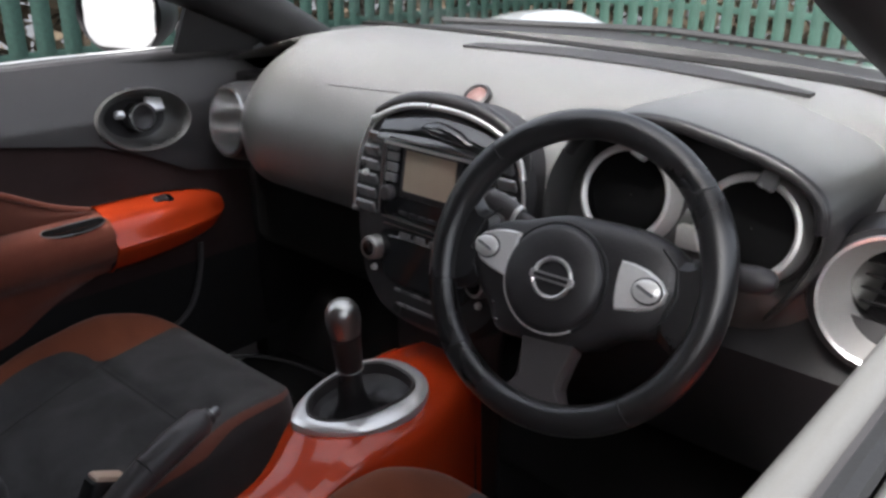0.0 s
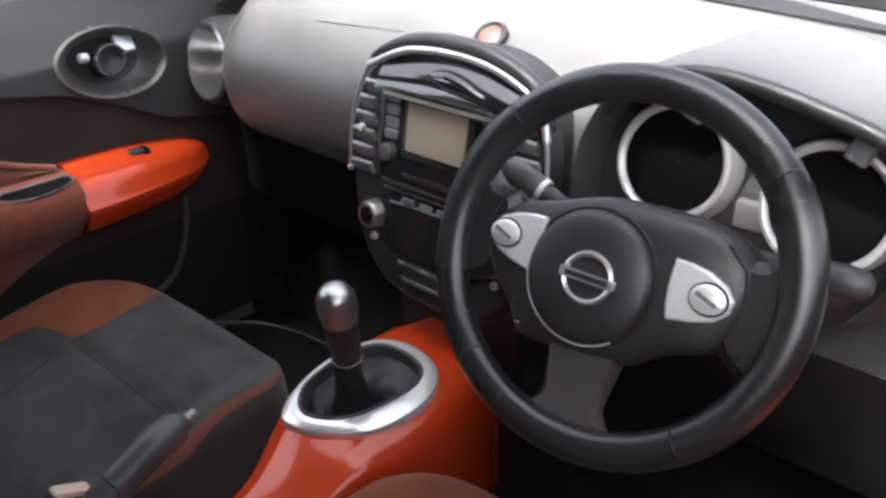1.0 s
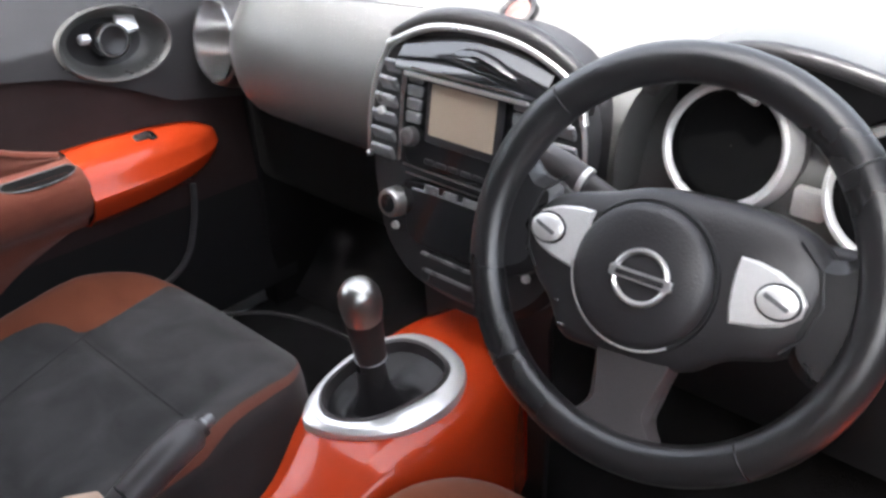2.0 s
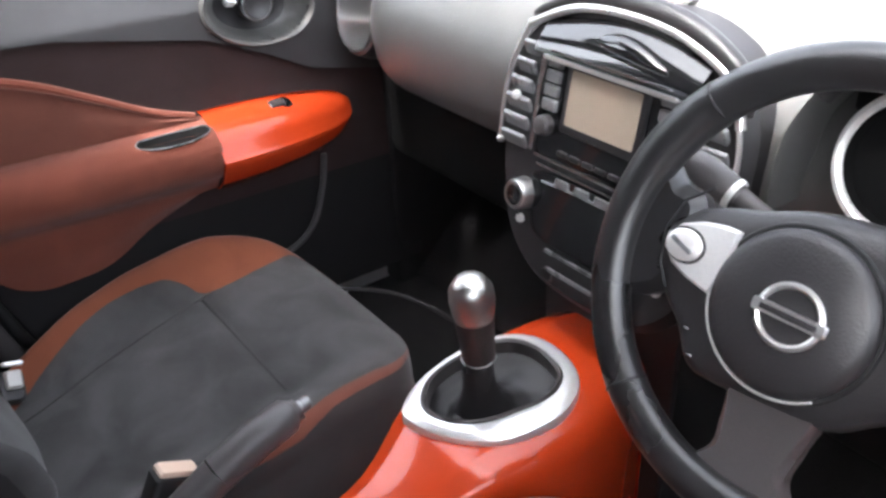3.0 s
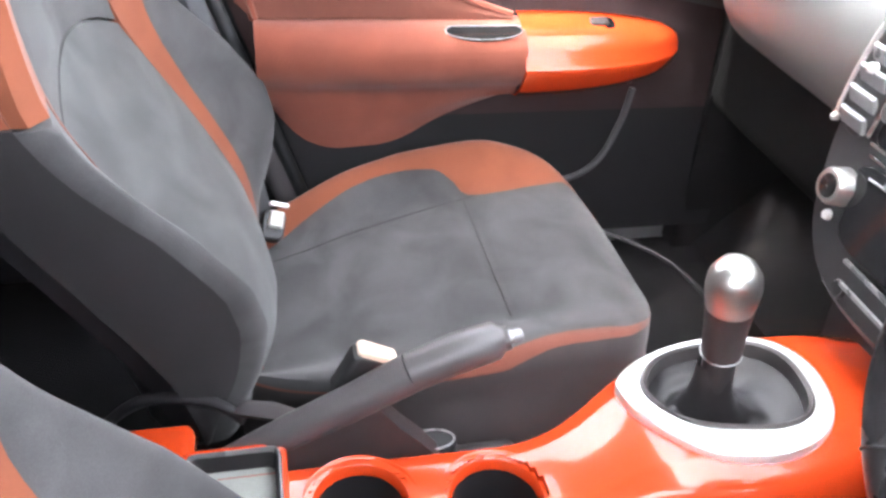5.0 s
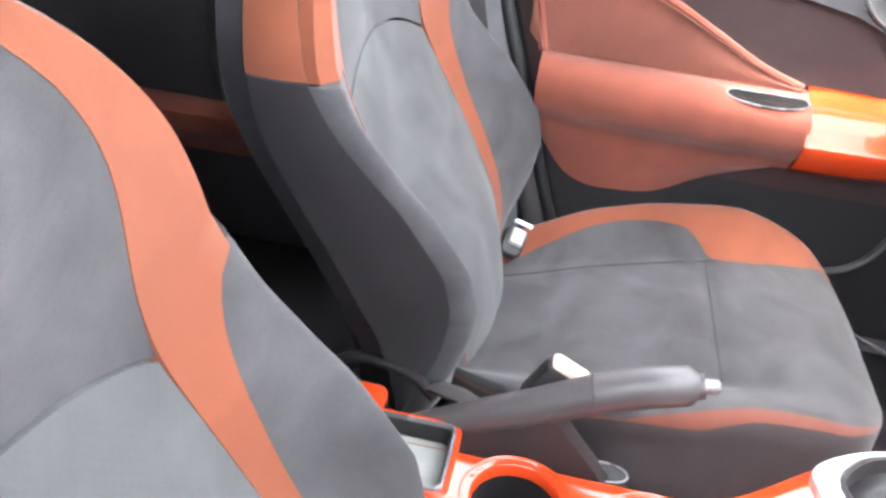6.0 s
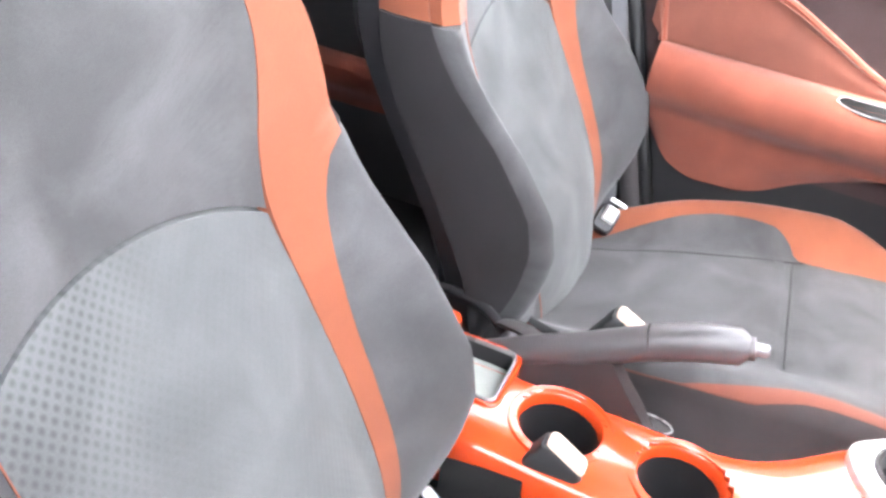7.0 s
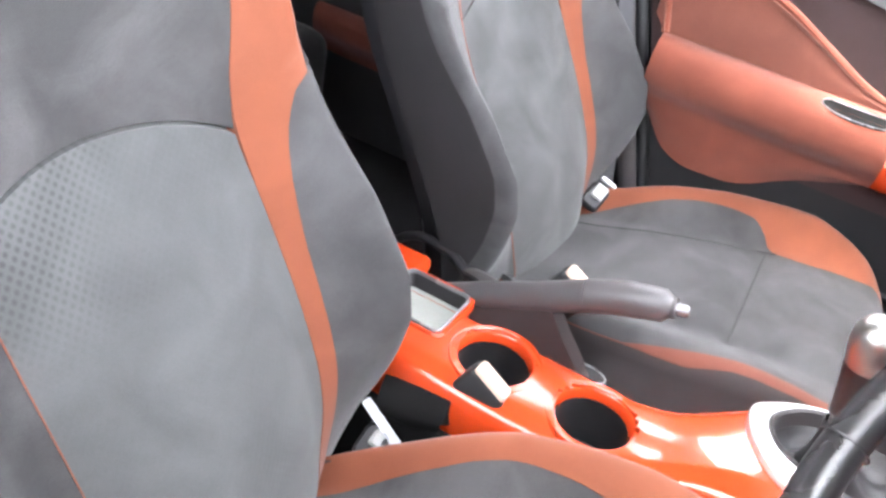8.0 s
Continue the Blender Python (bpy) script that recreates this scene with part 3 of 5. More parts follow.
        part("handle_lever", plate([(0.012, 0.022), (0.030, 0.008), (0.052, 0.012), (0.050, 0.038), (0.016, 0.040)], km @ Matrix.Translation((0.0, 0.0, 0.004)) @ Matrix.Rotation(-0.40, 4, "X"), 0.008, 0.003), RING, grip, "chrome release lever")
        part("lock_button", plate(rounded(0.020, 0.015, 0.005), km @ Matrix.Translation((-0.046, 0.004, 0.0)) @ Matrix.Rotation(-0.5, 4, "X"), 0.012, 0.004), RING, d, "chrome lock button")
    # pocket lip low on the trim
    part("map_pocket", tube(spline([(X(0.665), 0.215, 0.64), (X(0.655), 0.20, 0.58), (X(0.65), 0.165, 0.505), (X(0.65), 0.09, 0.47), (X(0.65), -0.1, 0.455), (X(0.66), -0.28, 0.45)], 5), 0.006, 8), DOOR_TRIM, d)
    # mirror corner cover
    if s < 0:
        part("mirror_corner", sheet([[(X(0.675), 0.20, 1.04), (X(0.665), 0.24, 1.15), (X(0.645), 0.30, 1.16)], [(X(0.68), 0.38, 1.03), (X(0.675), 0.45, 1.06), (X(0.67), 0.50, 1.05)]], 0.012), PILLAR, d)
    return d


door(-1)
door(1)

# passenger side window glass
side_pane = solo("side_window", sheet([[(-0.752 + 0.15 * k, y, 1.04 + 0.42 * k) for y in (-0.55 - 0.15 * k, -0.2, 0.2 - 0.5 * k)] for k in (0, 0.5, 1)], 0.004), GLASS, "clear raised window in the passenger door", "window", kind="structure")
side_pane.visible_shadow = False


seal_line = [(-0.682, -0.400 - 0.35 * (z - 0.62), z) for z in (0.34, 0.5, 0.65, 0.8, 0.95, 1.03)]
solo("door_seal", tube(seal_line, 0.011, 10), RUBBER, "black rubber door seal along the pillar", "door seal", kind="structure")
solo("pillar_trim", tube([(x - 0.004, y - 0.030, z) for x, y, z in seal_line], 0.013, 10, flat=1.5), GRIP, "dark grey pillar trim strip beside the door seal", "pillar trim", kind="structure")


def door_mirror(s):
    m = thing("door_mirror", (s * 0.86, 0.28, 1.04), "car door mirror with dark housing seen from inside", "mirror")
    mm = frame_of((s * 0.905, 0.225, 1.096), (s * -0.38, -1, 0.05), (0, 0, 1))
    part("housing", lathe([(0.118, -0.004), (0.122, 0.006), (0.120, -0.03), (0.09, -0.09), (0.03, -0.12), (0.0005, -0.125)], mm, 36, 0.92, 0.74), BLACK, m)
    part("mirror_glass", plate(rounded(0.190, 0.150, 0.052, 8), mm, 0.004), MIRROR, m, "mirror glass")
    part("stalk", tube([(s * 0.70, 0.33, 1.06), (s * 0.80, 0.31, 1.06)], 0.025, 10), BLACK, m)


door_mirror(-1)

# ---- dashboard ----
dash = thing("dashboard", (0, 0.45, 0.75), "grained grey plastic car dashboard with silver vent rings", "dashboard")


def dash_section(x):
    """Profile (y, z) from the windscreen over the top and down the front."""
    e = max(0, (abs(x) - 0.46) / 0.20)
    pts = [(0.88, 1.03), (0.78, 1.056), (0.64, 1.072), (0.49, 1.075), (0.375, 1.058), (0.295, 1.018), (0.247, 0.965), (0.230, 0.92), (0.230, 0.874), (0.245, 0.829), (0.283, 0.796), (0.38, 0.775), (0.5, 0.77)]
    return [(y + e * e * (0.16 if y < 0.45 else -0.12), z - e * e * 0.05 * (1 if z > 0.95 else 0)) for y, z in pts]


xs = [-0.69 + 1.38 * i / 56 for i in range(57)]
rows = []
for x in xs:
    p = spline([(0, a, b) for a, b in dash_section(x)], 4)
    rows.append([(x, v.y, v.z) for v in p])
part("dash_panel", caps(sheet(rows)), DASH, dash, "grained grey dash top")
# deep black paints in the shade under the dash
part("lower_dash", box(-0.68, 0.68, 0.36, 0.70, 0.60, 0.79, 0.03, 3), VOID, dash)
# seam lines and demister grille on top
rows = []
for i in range(25):
    x = -0.165 + 0.62 * i / 24
    low = lerp([(-0.165, 0.480), (-0.10, 0.490), (0.03, 0.512), (0.19, 0.512), (0.34, 0.486), (0.455, 0.466)], x)
    high = low + lerp([(-0.165, 0.045), (-0.05, 0.085), (0.12, 0.092), (0.30, 0.075), (0.455, 0.020)], x)
    rows.append([(x, low + (high - low) * k, 1.0788 - 0.35 * max(0.0, low + (high - low) * k - 0.60) ** 1.4) for k in (0, 0.25, 0.5, 0.75, 1)])
part("demister", slab(rows, (0, 0, -0.010)), PILLAR, dash, "dark grey demister strip")
# black cowl strip along the foot of the windscreen
rows = []
for i in range(33):
    x = -0.56 + 1.10 * i / 32
    low = 0.650 - 0.22 * (x + 0.10) ** 2
    wide = lerp([(-0.56, 0.050), (-0.40, 0.110), (0.0, 0.195), (0.20, 0.185), (0.40, 0.140), (0.54, 0.080)], x)
    rows.append([(x, low + wide * k, lerp([(0.55, 1.0788), (0.64, 1.0750), (0.71, 1.0680), (0.78, 1.0600), (0.88, 1.0370)], low + wide * k)) for k in (0, 0.2, 0.4, 0.6, 0.8, 1)])
part("cowl_strip", slab(rows, (0, 0, -0.008)), VOID, dash, "black rubber strip along the windscreen")
part("airbag_seam", tube([(-0.316, 0.2885, 1.0135), (-0.270, 0.2905, 1.0155), (-0.225, 0.2935, 1.0172), (-0.14, 0.2985, 1.0208)], 0.0007, 6), HUB, dash)


def end_vent(s, f):
    """Round vent: dark collar, deep metal bowl, slats at its foot; f scales it."""
    vm = frame_of((0.647, 0.242, 0.912) if s > 0 else (-0.598, 0.270, 0.905), (s * 0.10, -1, 0.16), (0, 0, 1))
    v = part("vent_collar", lathe([(f * r, h) for r, h in ((0.094, -0.07), (0.090, -0.02), (0.083, 0.004), (0.072, 0.008))], vm, 44), HUB, dash)
    bowl = ((0.076, 0.004), (0.074, 0.011), (0.070, 0.009), (0.066, -0.008), (0.060, -0.030), (0.053, -0.052), (0.048, -0.064)) if s > 0 else ((0.078, 0.004), (0.076, 0.011), (0.072, 0.009), (0.067, -0.012), (0.061, -0.034), (0.054, -0.052), (0.048, -0.064))
    neck = bowl[-1][0]
    deep = -0.090
    # ring colour carries the light: brighter copy at the driver's end, greyer at the passenger's
    part("vent_ring", lathe([(f * r, h) for r, h in bowl], vm, 56), RING if s > 0 else VENT_GREY, v, "satin silver vent ring")
    part("vent_throat", lathe([(f * (neck + 0.0005), bowl[-1][1] + 0.002), (f * (neck - 0.001), deep), (0.001, deep - 0.002)], vm, 40), CARPET, v)
    for k in (-0.024, -0.008, 0.008, 0.024):
        half = f * math.sqrt((neck - 0.003) ** 2 - k * k)
        sb = box(-half, half, -0.010, 0.010, -0.0012, 0.0012, 0.0008, 1)
        bmesh.ops.transform(sb, matrix=vm @ Matrix.Translation((0, f * k, deep + 0.009)) @ Matrix.Rotation(1.2, 4, "X"), verts=sb.verts)
        part("vent_slat", sb, BLACK, v)


end_vent(-1, 0.88)
end_vent(1, 1.0)

# hazard switch on the dash top
hz = frame_of((0.008, 0.312, 1.034), (0, -0.62, 0.78), (0, 1, 0))
hz_b = part("hazard_bezel", lathe([(0.024, -0.008), (0.024, 0.004), (0.020, 0.007), (0.017, 0.004)], hz, 28), HUB, dash)
part("hazard_button", lathe([(0.0175, 0.003), (0.012, 0.006), (0.0005, 0.006)], hz, 24), material("faded_red_plastic", (0.105, 0.052, 0.047), 0.5), hz_b, "faded red hazard button")

# ---- instrument hood and gauges ----
hood = thing("instrument_cluster", (0.415, 0.24, 0.90), "twin round instrument pods under a grey dash hood", "instrument cluster")
arch = spline([(0.232, 0.90), (0.238, 0.975), (0.275, 1.045), (0.335, 1.078), (0.40, 1.083), (0.48, 1.070), (0.545, 1.052), (0.582, 1.024), (0.586, 0.975), (0.565, 0.92), (0.535, 0.87)], 6)
arch = [(p[0], p[1]) for p in arch]
c0 = Vector((0.42, 0.96))
def hood_rows(outline):
    rows = []
    for y, g, up in ((0.235, 0.965, 0.0), (0.185, 0.975, 0.0), (0.178, 1.0, 0.0), (0.19, 1.02, 0.0), (0.26, 1.03, 0.0), (0.40, 1.03, -0.005), (0.55, 1.0, -0.02)):
        rows.append([(c0.x + (x - c0.x) * g, y + 0.10 * max(0, (0.99 - z)), c0.y + (z - c0.y) * g + up) for x, z in outline])
    return rows


part("hood", sheet(hood_rows(arch[:46]), 0.003), DASH, hood, "grey plastic hood")
# same hood; darker grey paints shade on its outer end and under its lip
part("hood_cheek", sheet(hood_rows(arch[45:]), 0.003), HUB, hood, "hood cheek darkened as if in shade")
part("hood_lip", tube([(c0.x + (x - c0.x) * 0.965, 0.184, c0.y + (z - c0.y) * 0.955) for x, z in arch[10:47]], 0.0085, 10), HUB, hood, "hood lip darkened for the shade beneath")
part("cluster_backing", box(0.25, 0.572, 0.262, 0.29, 0.88, 1.045, 0.01), BLACK, hood)
for gx, gz, gr in ((0.333, 0.972, 0.0575), (0.492, 0.966, 0.0575)):
    gm = frame_of((gx, 0.215, gz), (0.0, -1, 0.28), (0, 0, 1))
    pod_g = part("gauge_pod", lathe([(gr + 0.013, -0.07), (gr + 0.012, -0.03), (gr + 0.008, -0.026)], gm, 44), GRIP, hood)
    part("gauge_ring", lathe([(gr + 0.009, -0.030), (gr + 0.008, -0.006), (gr + 0.005, 0.005), (gr + 0.001, 0.006), (gr - 0.002, 0.004), (gr - 0.0035, 0.001)], gm, 48), SILVER, pod_g, "satin silver gauge ring")
    face = part("gauge_face", lathe([(gr - 0.003, 0.0015), (gr - 0.005, -0.013), (0.001, -0.014)], gm, 48), VOID, pod_g, "unlit black gauge face")
part("centre_display", box(0.400, 0.432, 0.225, 0.25, 0.915, 0.945, 0.004), SILVER, hood)
# small silver tabs over the pods
for gx, gz, a in ((0.333, 0.972, 0.35), (0.492, 0.966, 0.30)):
    tm = frame_of((gx + 0.070 * math.sin(a), 0.205, gz + 0.067 * math.cos(a)), (0, -1, 0.3), (math.sin(a), 0, math.cos(a)))
    part("pod_tab", plate(rounded(0.022, 0.022, 0.003), tm, 0.008), KEYPAD, hood)
# column shroud
part("column_shroud", lathe([(0.050, -0.02), (0.058, 0.02), (0.062, 0.10), (0.070, 0.18)], frame_of((0.366, 0.070, 0.920), (0, 0.909, -0.416), (0, 0, 1)), 28, 1.15, 0.9), BLACK, hood)

# ---- steering wheel ----
WC = Vector((0.368, 0.037, 0.9345))
WN = Vector((0.0476, -0.9047, 0.4235)).normalized()
WU = (Vector((0, 0, 1)) - WN * WN.z).normalized()
WM = frame_of(WC, WN, WU) @ Matrix.Scale(1.05, 4)
wheel = thing("steering_wheel", WC - WN * 0.05, "black leather steering wheel with silver switch pods", "steering wheel")
RIM = 0.1590
rimpath = [WM @ Vector((RIM * math.cos(a), RIM * math.sin(a) * 0.985, 0)) for a in [k * 2 * math.pi / 96 for k in range(96)]]
part("rim", tube(rimpath, [0.0155 + 0.0018 * math.exp(-((math.sin(k * 2 * math.pi / 96) - 0.45) / 0.25) ** 2) for k in range(96)], 20, closed=True, flat=1.12, up=tuple(WN)), LEATHER, wheel, "black stitched leather rim")
for deg in (42, 138, 229, 311):
    a = radians(deg)
    c = Vector((RIM * math.cos(a), RIM * math.sin(a) * 0.985, 0))
    o = Vector((math.cos(a), math.sin(a), 0))
    part("rim_seam", tube([WM @ (c + o * 0.0158 * math.cos(q) + Vector((0, 0, 0.0176 * math.sin(q)))) for q in [k * 2 * math.pi / 24 for k in range(24)]], 0.0011, 6, closed=True), BLACK, wheel)
# hub: a padded body with a round horn pad let into it


def smooth2(pts, n=5):
    return [(v.x, v.y) for v in spline([(p[0], p[1], 0) for p in pts], n, closed=True)]


def cushion_form(outline, m, steps, centre=(0, 0)):
    """A padded form: an outline drawn in step by step towards a centre, each step at its own height."""
    c = Vector((centre[0], centre[1], 0))
    bm = sheet([[m @ (c + (Vector((p[0], p[1], 0)) - c) * k + Vector((0, 0, h))) for p in outline] for k, h in steps], closed=True)
    return caps(bm)


PADC = (-0.008, -0.013)
hub_line = smooth2([(-0.062, 0.043), (-0.020, 0.057), (0.030, 0.061), (0.080, 0.059), (0.112, 0.045), (0.126, 0.018), (0.121, -0.016), (0.104, -0.042), (0.066, -0.058), (0.034, -0.080), (-0.040, -0.087), (-0.070, -0.084), (-0.089, -0.060), (-0.108, -0.043), (-0.130, -0.012), (-0.126, 0.014), (-0.098, 0.032)], 4)
part("hub", cushion_form(hub_line, WM, ((0.97, -0.050), (1.0, -0.018), (0.985, -0.008), (0.94, -0.001), (0.84, 0.004), (0.6, 0.008), (0.3, 0.008)), (0.0, -0.010)), HUB, wheel, "dark grey padded hub")
horn = part("horn_pad", lathe([(0.0580, 0.002), (0.0575, 0.011), (0.0560, 0.0145), (0.050, 0.018), (0.03, 0.021), (0.0005, 0.022)], WM @ Matrix.Translation((*PADC, 0)), 48), HUB, wheel, "round grey horn pad")
part("pad_groove", tube([WM @ Vector((PADC[0] + 0.0595 * p[0], PADC[1] + 0.0595 * p[1], 0.0080)) for p in ellipse(1, 1, 48)], 0.0022, 6, closed=True), RUBBER, wheel)
part("pad_trim", tube([WM @ Vector((PADC[0] + 0.0590 * p[0], PADC[1] + 0.0590 * p[1], 0.0105)) for p in ellipse(1, 1, 48)[22:42]], 0.0012, 6), SILVER, wheel)


def spoke(outline, name="spoke", mat=HUB, z=0.0, d=0.02, bev=0.006):
    return part(name, plate(outline, WM @ Matrix.Translation((0, 0, z)), d, bev), mat, wheel)


for s in (-1, 1):
    # leather ears that run in from the rim, with a seam where they meet the hub
    spoke(smooth2([(s * 0.104, 0.034), (s * 0.128, 0.042), (s * 0.152, 0.058), (s * 0.160, 0.020), (s * 0.156, -0.050), (s * 0.138, -0.056), (s * 0.110, -0.040), (s * 0.100, 0.0)]), mat=LEATHER, z=-0.022, d=0.022, bev=0.010)
    part("ear_seam", tube([WM @ Vector((s * x, y, 0.0015)) for x, y in ((0.096, 0.046), (0.115, 0.030), (0.122, 0.006), (0.116, -0.020), (0.104, -0.036))], 0.0013, 6), RUBBER, wheel)
    pod_line = [(s * x, y) for x, y in ((0.061, 0.0245), (0.074, 0.0245), (0.090, 0.0215), (0.105, 0.0145), (0.1135, 0.0045), (0.112, -0.006), (0.102, -0.0155), (0.088, -0.021), (0.066, -0.0255), (0.0625, -0.014), (0.0605, 0.0), (0.0600, 0.014))]
    pod_s = spoke(pod_line, "switch_pod", SILVER, 0.004, 0.009, 0.0025)
    bmx = WM @ Matrix.Translation((s * 0.0955, 0.001, 0.0125))
    part("switch_button", lathe([(0.0150, -0.001), (0.0145, 0.004), (0.010, 0.0065), (0.0005, 0.0068)], bmx, 24, 1.0, 0.80), SILVER, pod_s, "silver rocker button")
    part("button_ring", tube([bmx @ Vector((0.0155 * p[0], 0.0125 * p[1], 0.0006)) for p in ellipse(1, 1, 28)], 0.0012, 6, closed=True), BLACK, pod_s)
    part("button_bar", plate(rounded(0.020, 0.0035, 0.001), bmx @ Matrix.Translation((0, 0, 0.006)) @ Matrix.Rotation(-0.35, 4, "Z"), 0.002, 0.0006), KEYPAD, pod_s)
    # small keys below the pod; on the passenger's side they run down the hub's edge
    for kx, ky in (((0.074, -0.033), (0.086, -0.031)) if s > 0 else ((-0.085, -0.033), (-0.080, -0.045), (-0.075, -0.056), (-0.066, -0.074))):
        part("spoke_key", plate(rounded(0.0055, 0.0030, 0.0010), WM @ Matrix.Translation((kx, ky, -0.007)), 0.011, 0.001), VENT_GREY, wheel, "small silver key")
# lower spoke splits from the hub to the rim
spoke(smooth2([(-0.030, -0.060), (0.030, -0.060), (0.030, -0.10), (0.028, -0.125), (0.040, -0.149), (0.0, -0.154), (-0.040, -0.149), (-0.028, -0.125), (-0.030, -0.10)]), "lower_spoke", GRIP, -0.020, 0.020, 0.006)
# badge: a plain ring and bar
BADGE_AT = (PADC[0] + 0.005, PADC[1])
part("badge_ring", tube([WM @ Vector((BADGE_AT[0] + 0.0215 * p[0], BADGE_AT[1] + 0.0205 * p[1], 0.0235)) for p in ellipse(1, 1, 36)], 0.0026, 8, closed=True), BADGE, horn, "chrome ring badge")
part("badge_bar", plate(rounded(0.052, 0.0085, 0.0015), WM @ Matrix.Translation((*BADGE_AT, 0.0225)), 0.0035, 0.001), BADGE, horn, "plain chrome bar")
part("badge_inlay", plate(rounded(0.040, 0.0040, 0.001), WM @ Matrix.Translation((*BADGE_AT, 0.0255)), 0.0012, 0.0004), HUB, horn, "dark inlay of the bar")


def stalk(foot, tip, label, mat):
    """Control stalk: a thin stem, a thicker grip with a bright collar, a rounded tip."""
    st = thing("column_stalk", foot, label, "control stalk", "stalks of the steering column")
    a, b = Vector(foot), Vector(tip)
    d = b - a
    part("stem", tube([a + d * k for k in (0, 0.3, 0.60)], [0.011, 0.009, 0.010], 12), mat, st)
    part("grip", tube([a + d * k for k in (0.58, 0.66, 0.85, 0.96, 1.0)], [0.011, 0.0140, 0.0150, 0.0125, 0.006], 14), mat, st)
    part("collar", tube([a + d * 0.60, a + d * 0.64], 0.0140, 14), SILVER, st)


stalk((0.330, 0.105, 0.925), (0.205, 0.095, 0.970), "grey wiper stalk behind the steering wheel", GRIP)
stalk((0.430, 0.130, 0.935), (0.566, 0.120, 0.950), "dark grey indicator stalk behind the steering wheel", DOOR_TRIM)

# ignition key barrel and small switches on the lower dash
knee = thing("knee_panel", (0.40, 0.25, 0.60), "black knee panel below the steering column", "panel")
part("panel", sheet([[(x, 0.275 + 0.02 * math.cos((x - 0.4) * 6), 0.87), (x, 0.235, 0.80), (x, 0.25, 0.70), (x, 0.33, 0.58)] for x in [0.16 + 0.05 * k for k in range(11)]], 0.01), BLACK, knee)
part("start_button", lathe([(0.020, 0.0), (0.018, 0.006), (0.0005, 0.006)], frame_of((0.205, 0.225, 0.80), (0, -1, 0.2), (0, 0, 1)), 24), PIANO, knee)
part("key_slot", lathe([(0.012, 0.0), (0.011, 0.012), (0.006, 0.016), (0.0005, 0.016)], frame_of((0.160, 0.10, 0.839), (0, -1, 0.3), (0, 0, 1)), 20), SILVER, knee)

# ---- centre stack ----
SX = 0.025
SM = frame_of((SX, 0.196, 0.90), (0, -1, 0.16), (0, 0, 1))
stack = thing("centre_stack", (SX, 0.24, 0.62), "gloss black centre stack with screen, vents and round heater knobs", "centre console")
pod = smooth2([(-0.172, -0.04), (-0.170, 0.055), (-0.135, 0.110), (-0.075, 0.136), (0.0, 0.145), (0.075, 0.136), (0.135, 0.110), (0.170, 0.055), (0.172, -0.04), (0.160, -0.105), (0.135, -0.165), (0.085, -0.205), (0.0, -0.215), (-0.085, -0.205), (-0.135, -0.165), (-0.160, -0.105)], 4)
part("surround", plate(pod, SM @ Matrix.Translation((0, 0, -0.10)), 0.098, 0.012), BLACK, stack)
top_arc = [SM @ Vector((v.x, v.y, 0.004)) for v in spline([(-0.140, 0.098, 0), (-0.075, 0.127, 0), (0.0, 0.135, 0), (0.075, 0.127, 0), (0.140, 0.098, 0), (0.158, 0.060, 0)], 6)]
part("brow", tube([p + Vector((0, 0.008, 0.010)) for p in top_arc], [0.004 + 0.008 * math.sin(math.pi * min(1, max(0, i / (len(top_arc) - 1)))) ** 0.6 for i in range(len(top_arc))], 10), HUB, stack)
part("chrome_arc", tube(top_arc, 0.0050, 10), BADGE, stack, "bright silver arc over the screen")
for s in (-1, 1):
    run = [SM @ Vector((v.x, v.y, 0.004)) for v in spline([(s * 0.140, 0.098, 0), (s * 0.160, 0.050, 0), (s * 0.1665, 0.0, 0), (s * 0.1655, -0.046, 0)], 6)]
    part("vent_trim", tube(run, [0.0034 - 0.0016 * i / (len(run) - 1) for i in range(len(run))], 8), BADGE, stack, "thin bright trim round the vent")
    part("trim_bead", lathe([(0.0045, -0.002), (0.0042, 0.003), (0.0005, 0.0055)], SM @ Matrix.Translation((s * 0.164, -0.050, 0.003)), 14), BADGE, stack)
rows = []
for i in range(9):
    v = i / 8
    rows.append([SM @ Vector((x, 0.073 + (0.124 - 0.45 * abs(x) ** 1.6 - 0.073) * v, 0.020 - 0.022 * v ** 1.7)) for x in [-0.112 + 0.224 * q / 20 for q in range(21)]])
up_panel = part("upper_panel", slab(rows, (0, 0.012, 0)), PIANO, stack, "curved gloss black upper panel")
part("panel_lens", cushion_form(smooth2([(-0.030, 0.100), (0.0, 0.114), (0.045, 0.106), (0.074, 0.088), (0.040, 0.087), (0.0, 0.092)], 5), SM @ Matrix.Translation((0, 0, 0.008)) @ Matrix.Rotation(-0.15, 4, "X"), ((1.0, 0.008), (0.97, 0.022), (0.8, 0.026), (0.4, 0.029)), (0.02, 0.098)), PIANO, up_panel)
unit = part("head_unit", plate(rounded(0.196, 0.124, 0.010), SM @ Matrix.Translation((0.0, 0.017, 0.0)), 0.008, 0.003), PIANO, stack, "gloss black head unit")
scr = part("screen_frame", plate(rounded(0.118, 0.080, 0.004), SM @ Matrix.Translation((-0.004, 0.031, 0.008)), 0.004, 0.002), BLACK, stack)
part("screen", plate(rounded(0.101, 0.063, 0.002), SM @ Matrix.Translation((-0.004, 0.033, 0.012)), 0.0012, 0.0005), SCREEN, scr, "switched-off display with cream glare painted in")
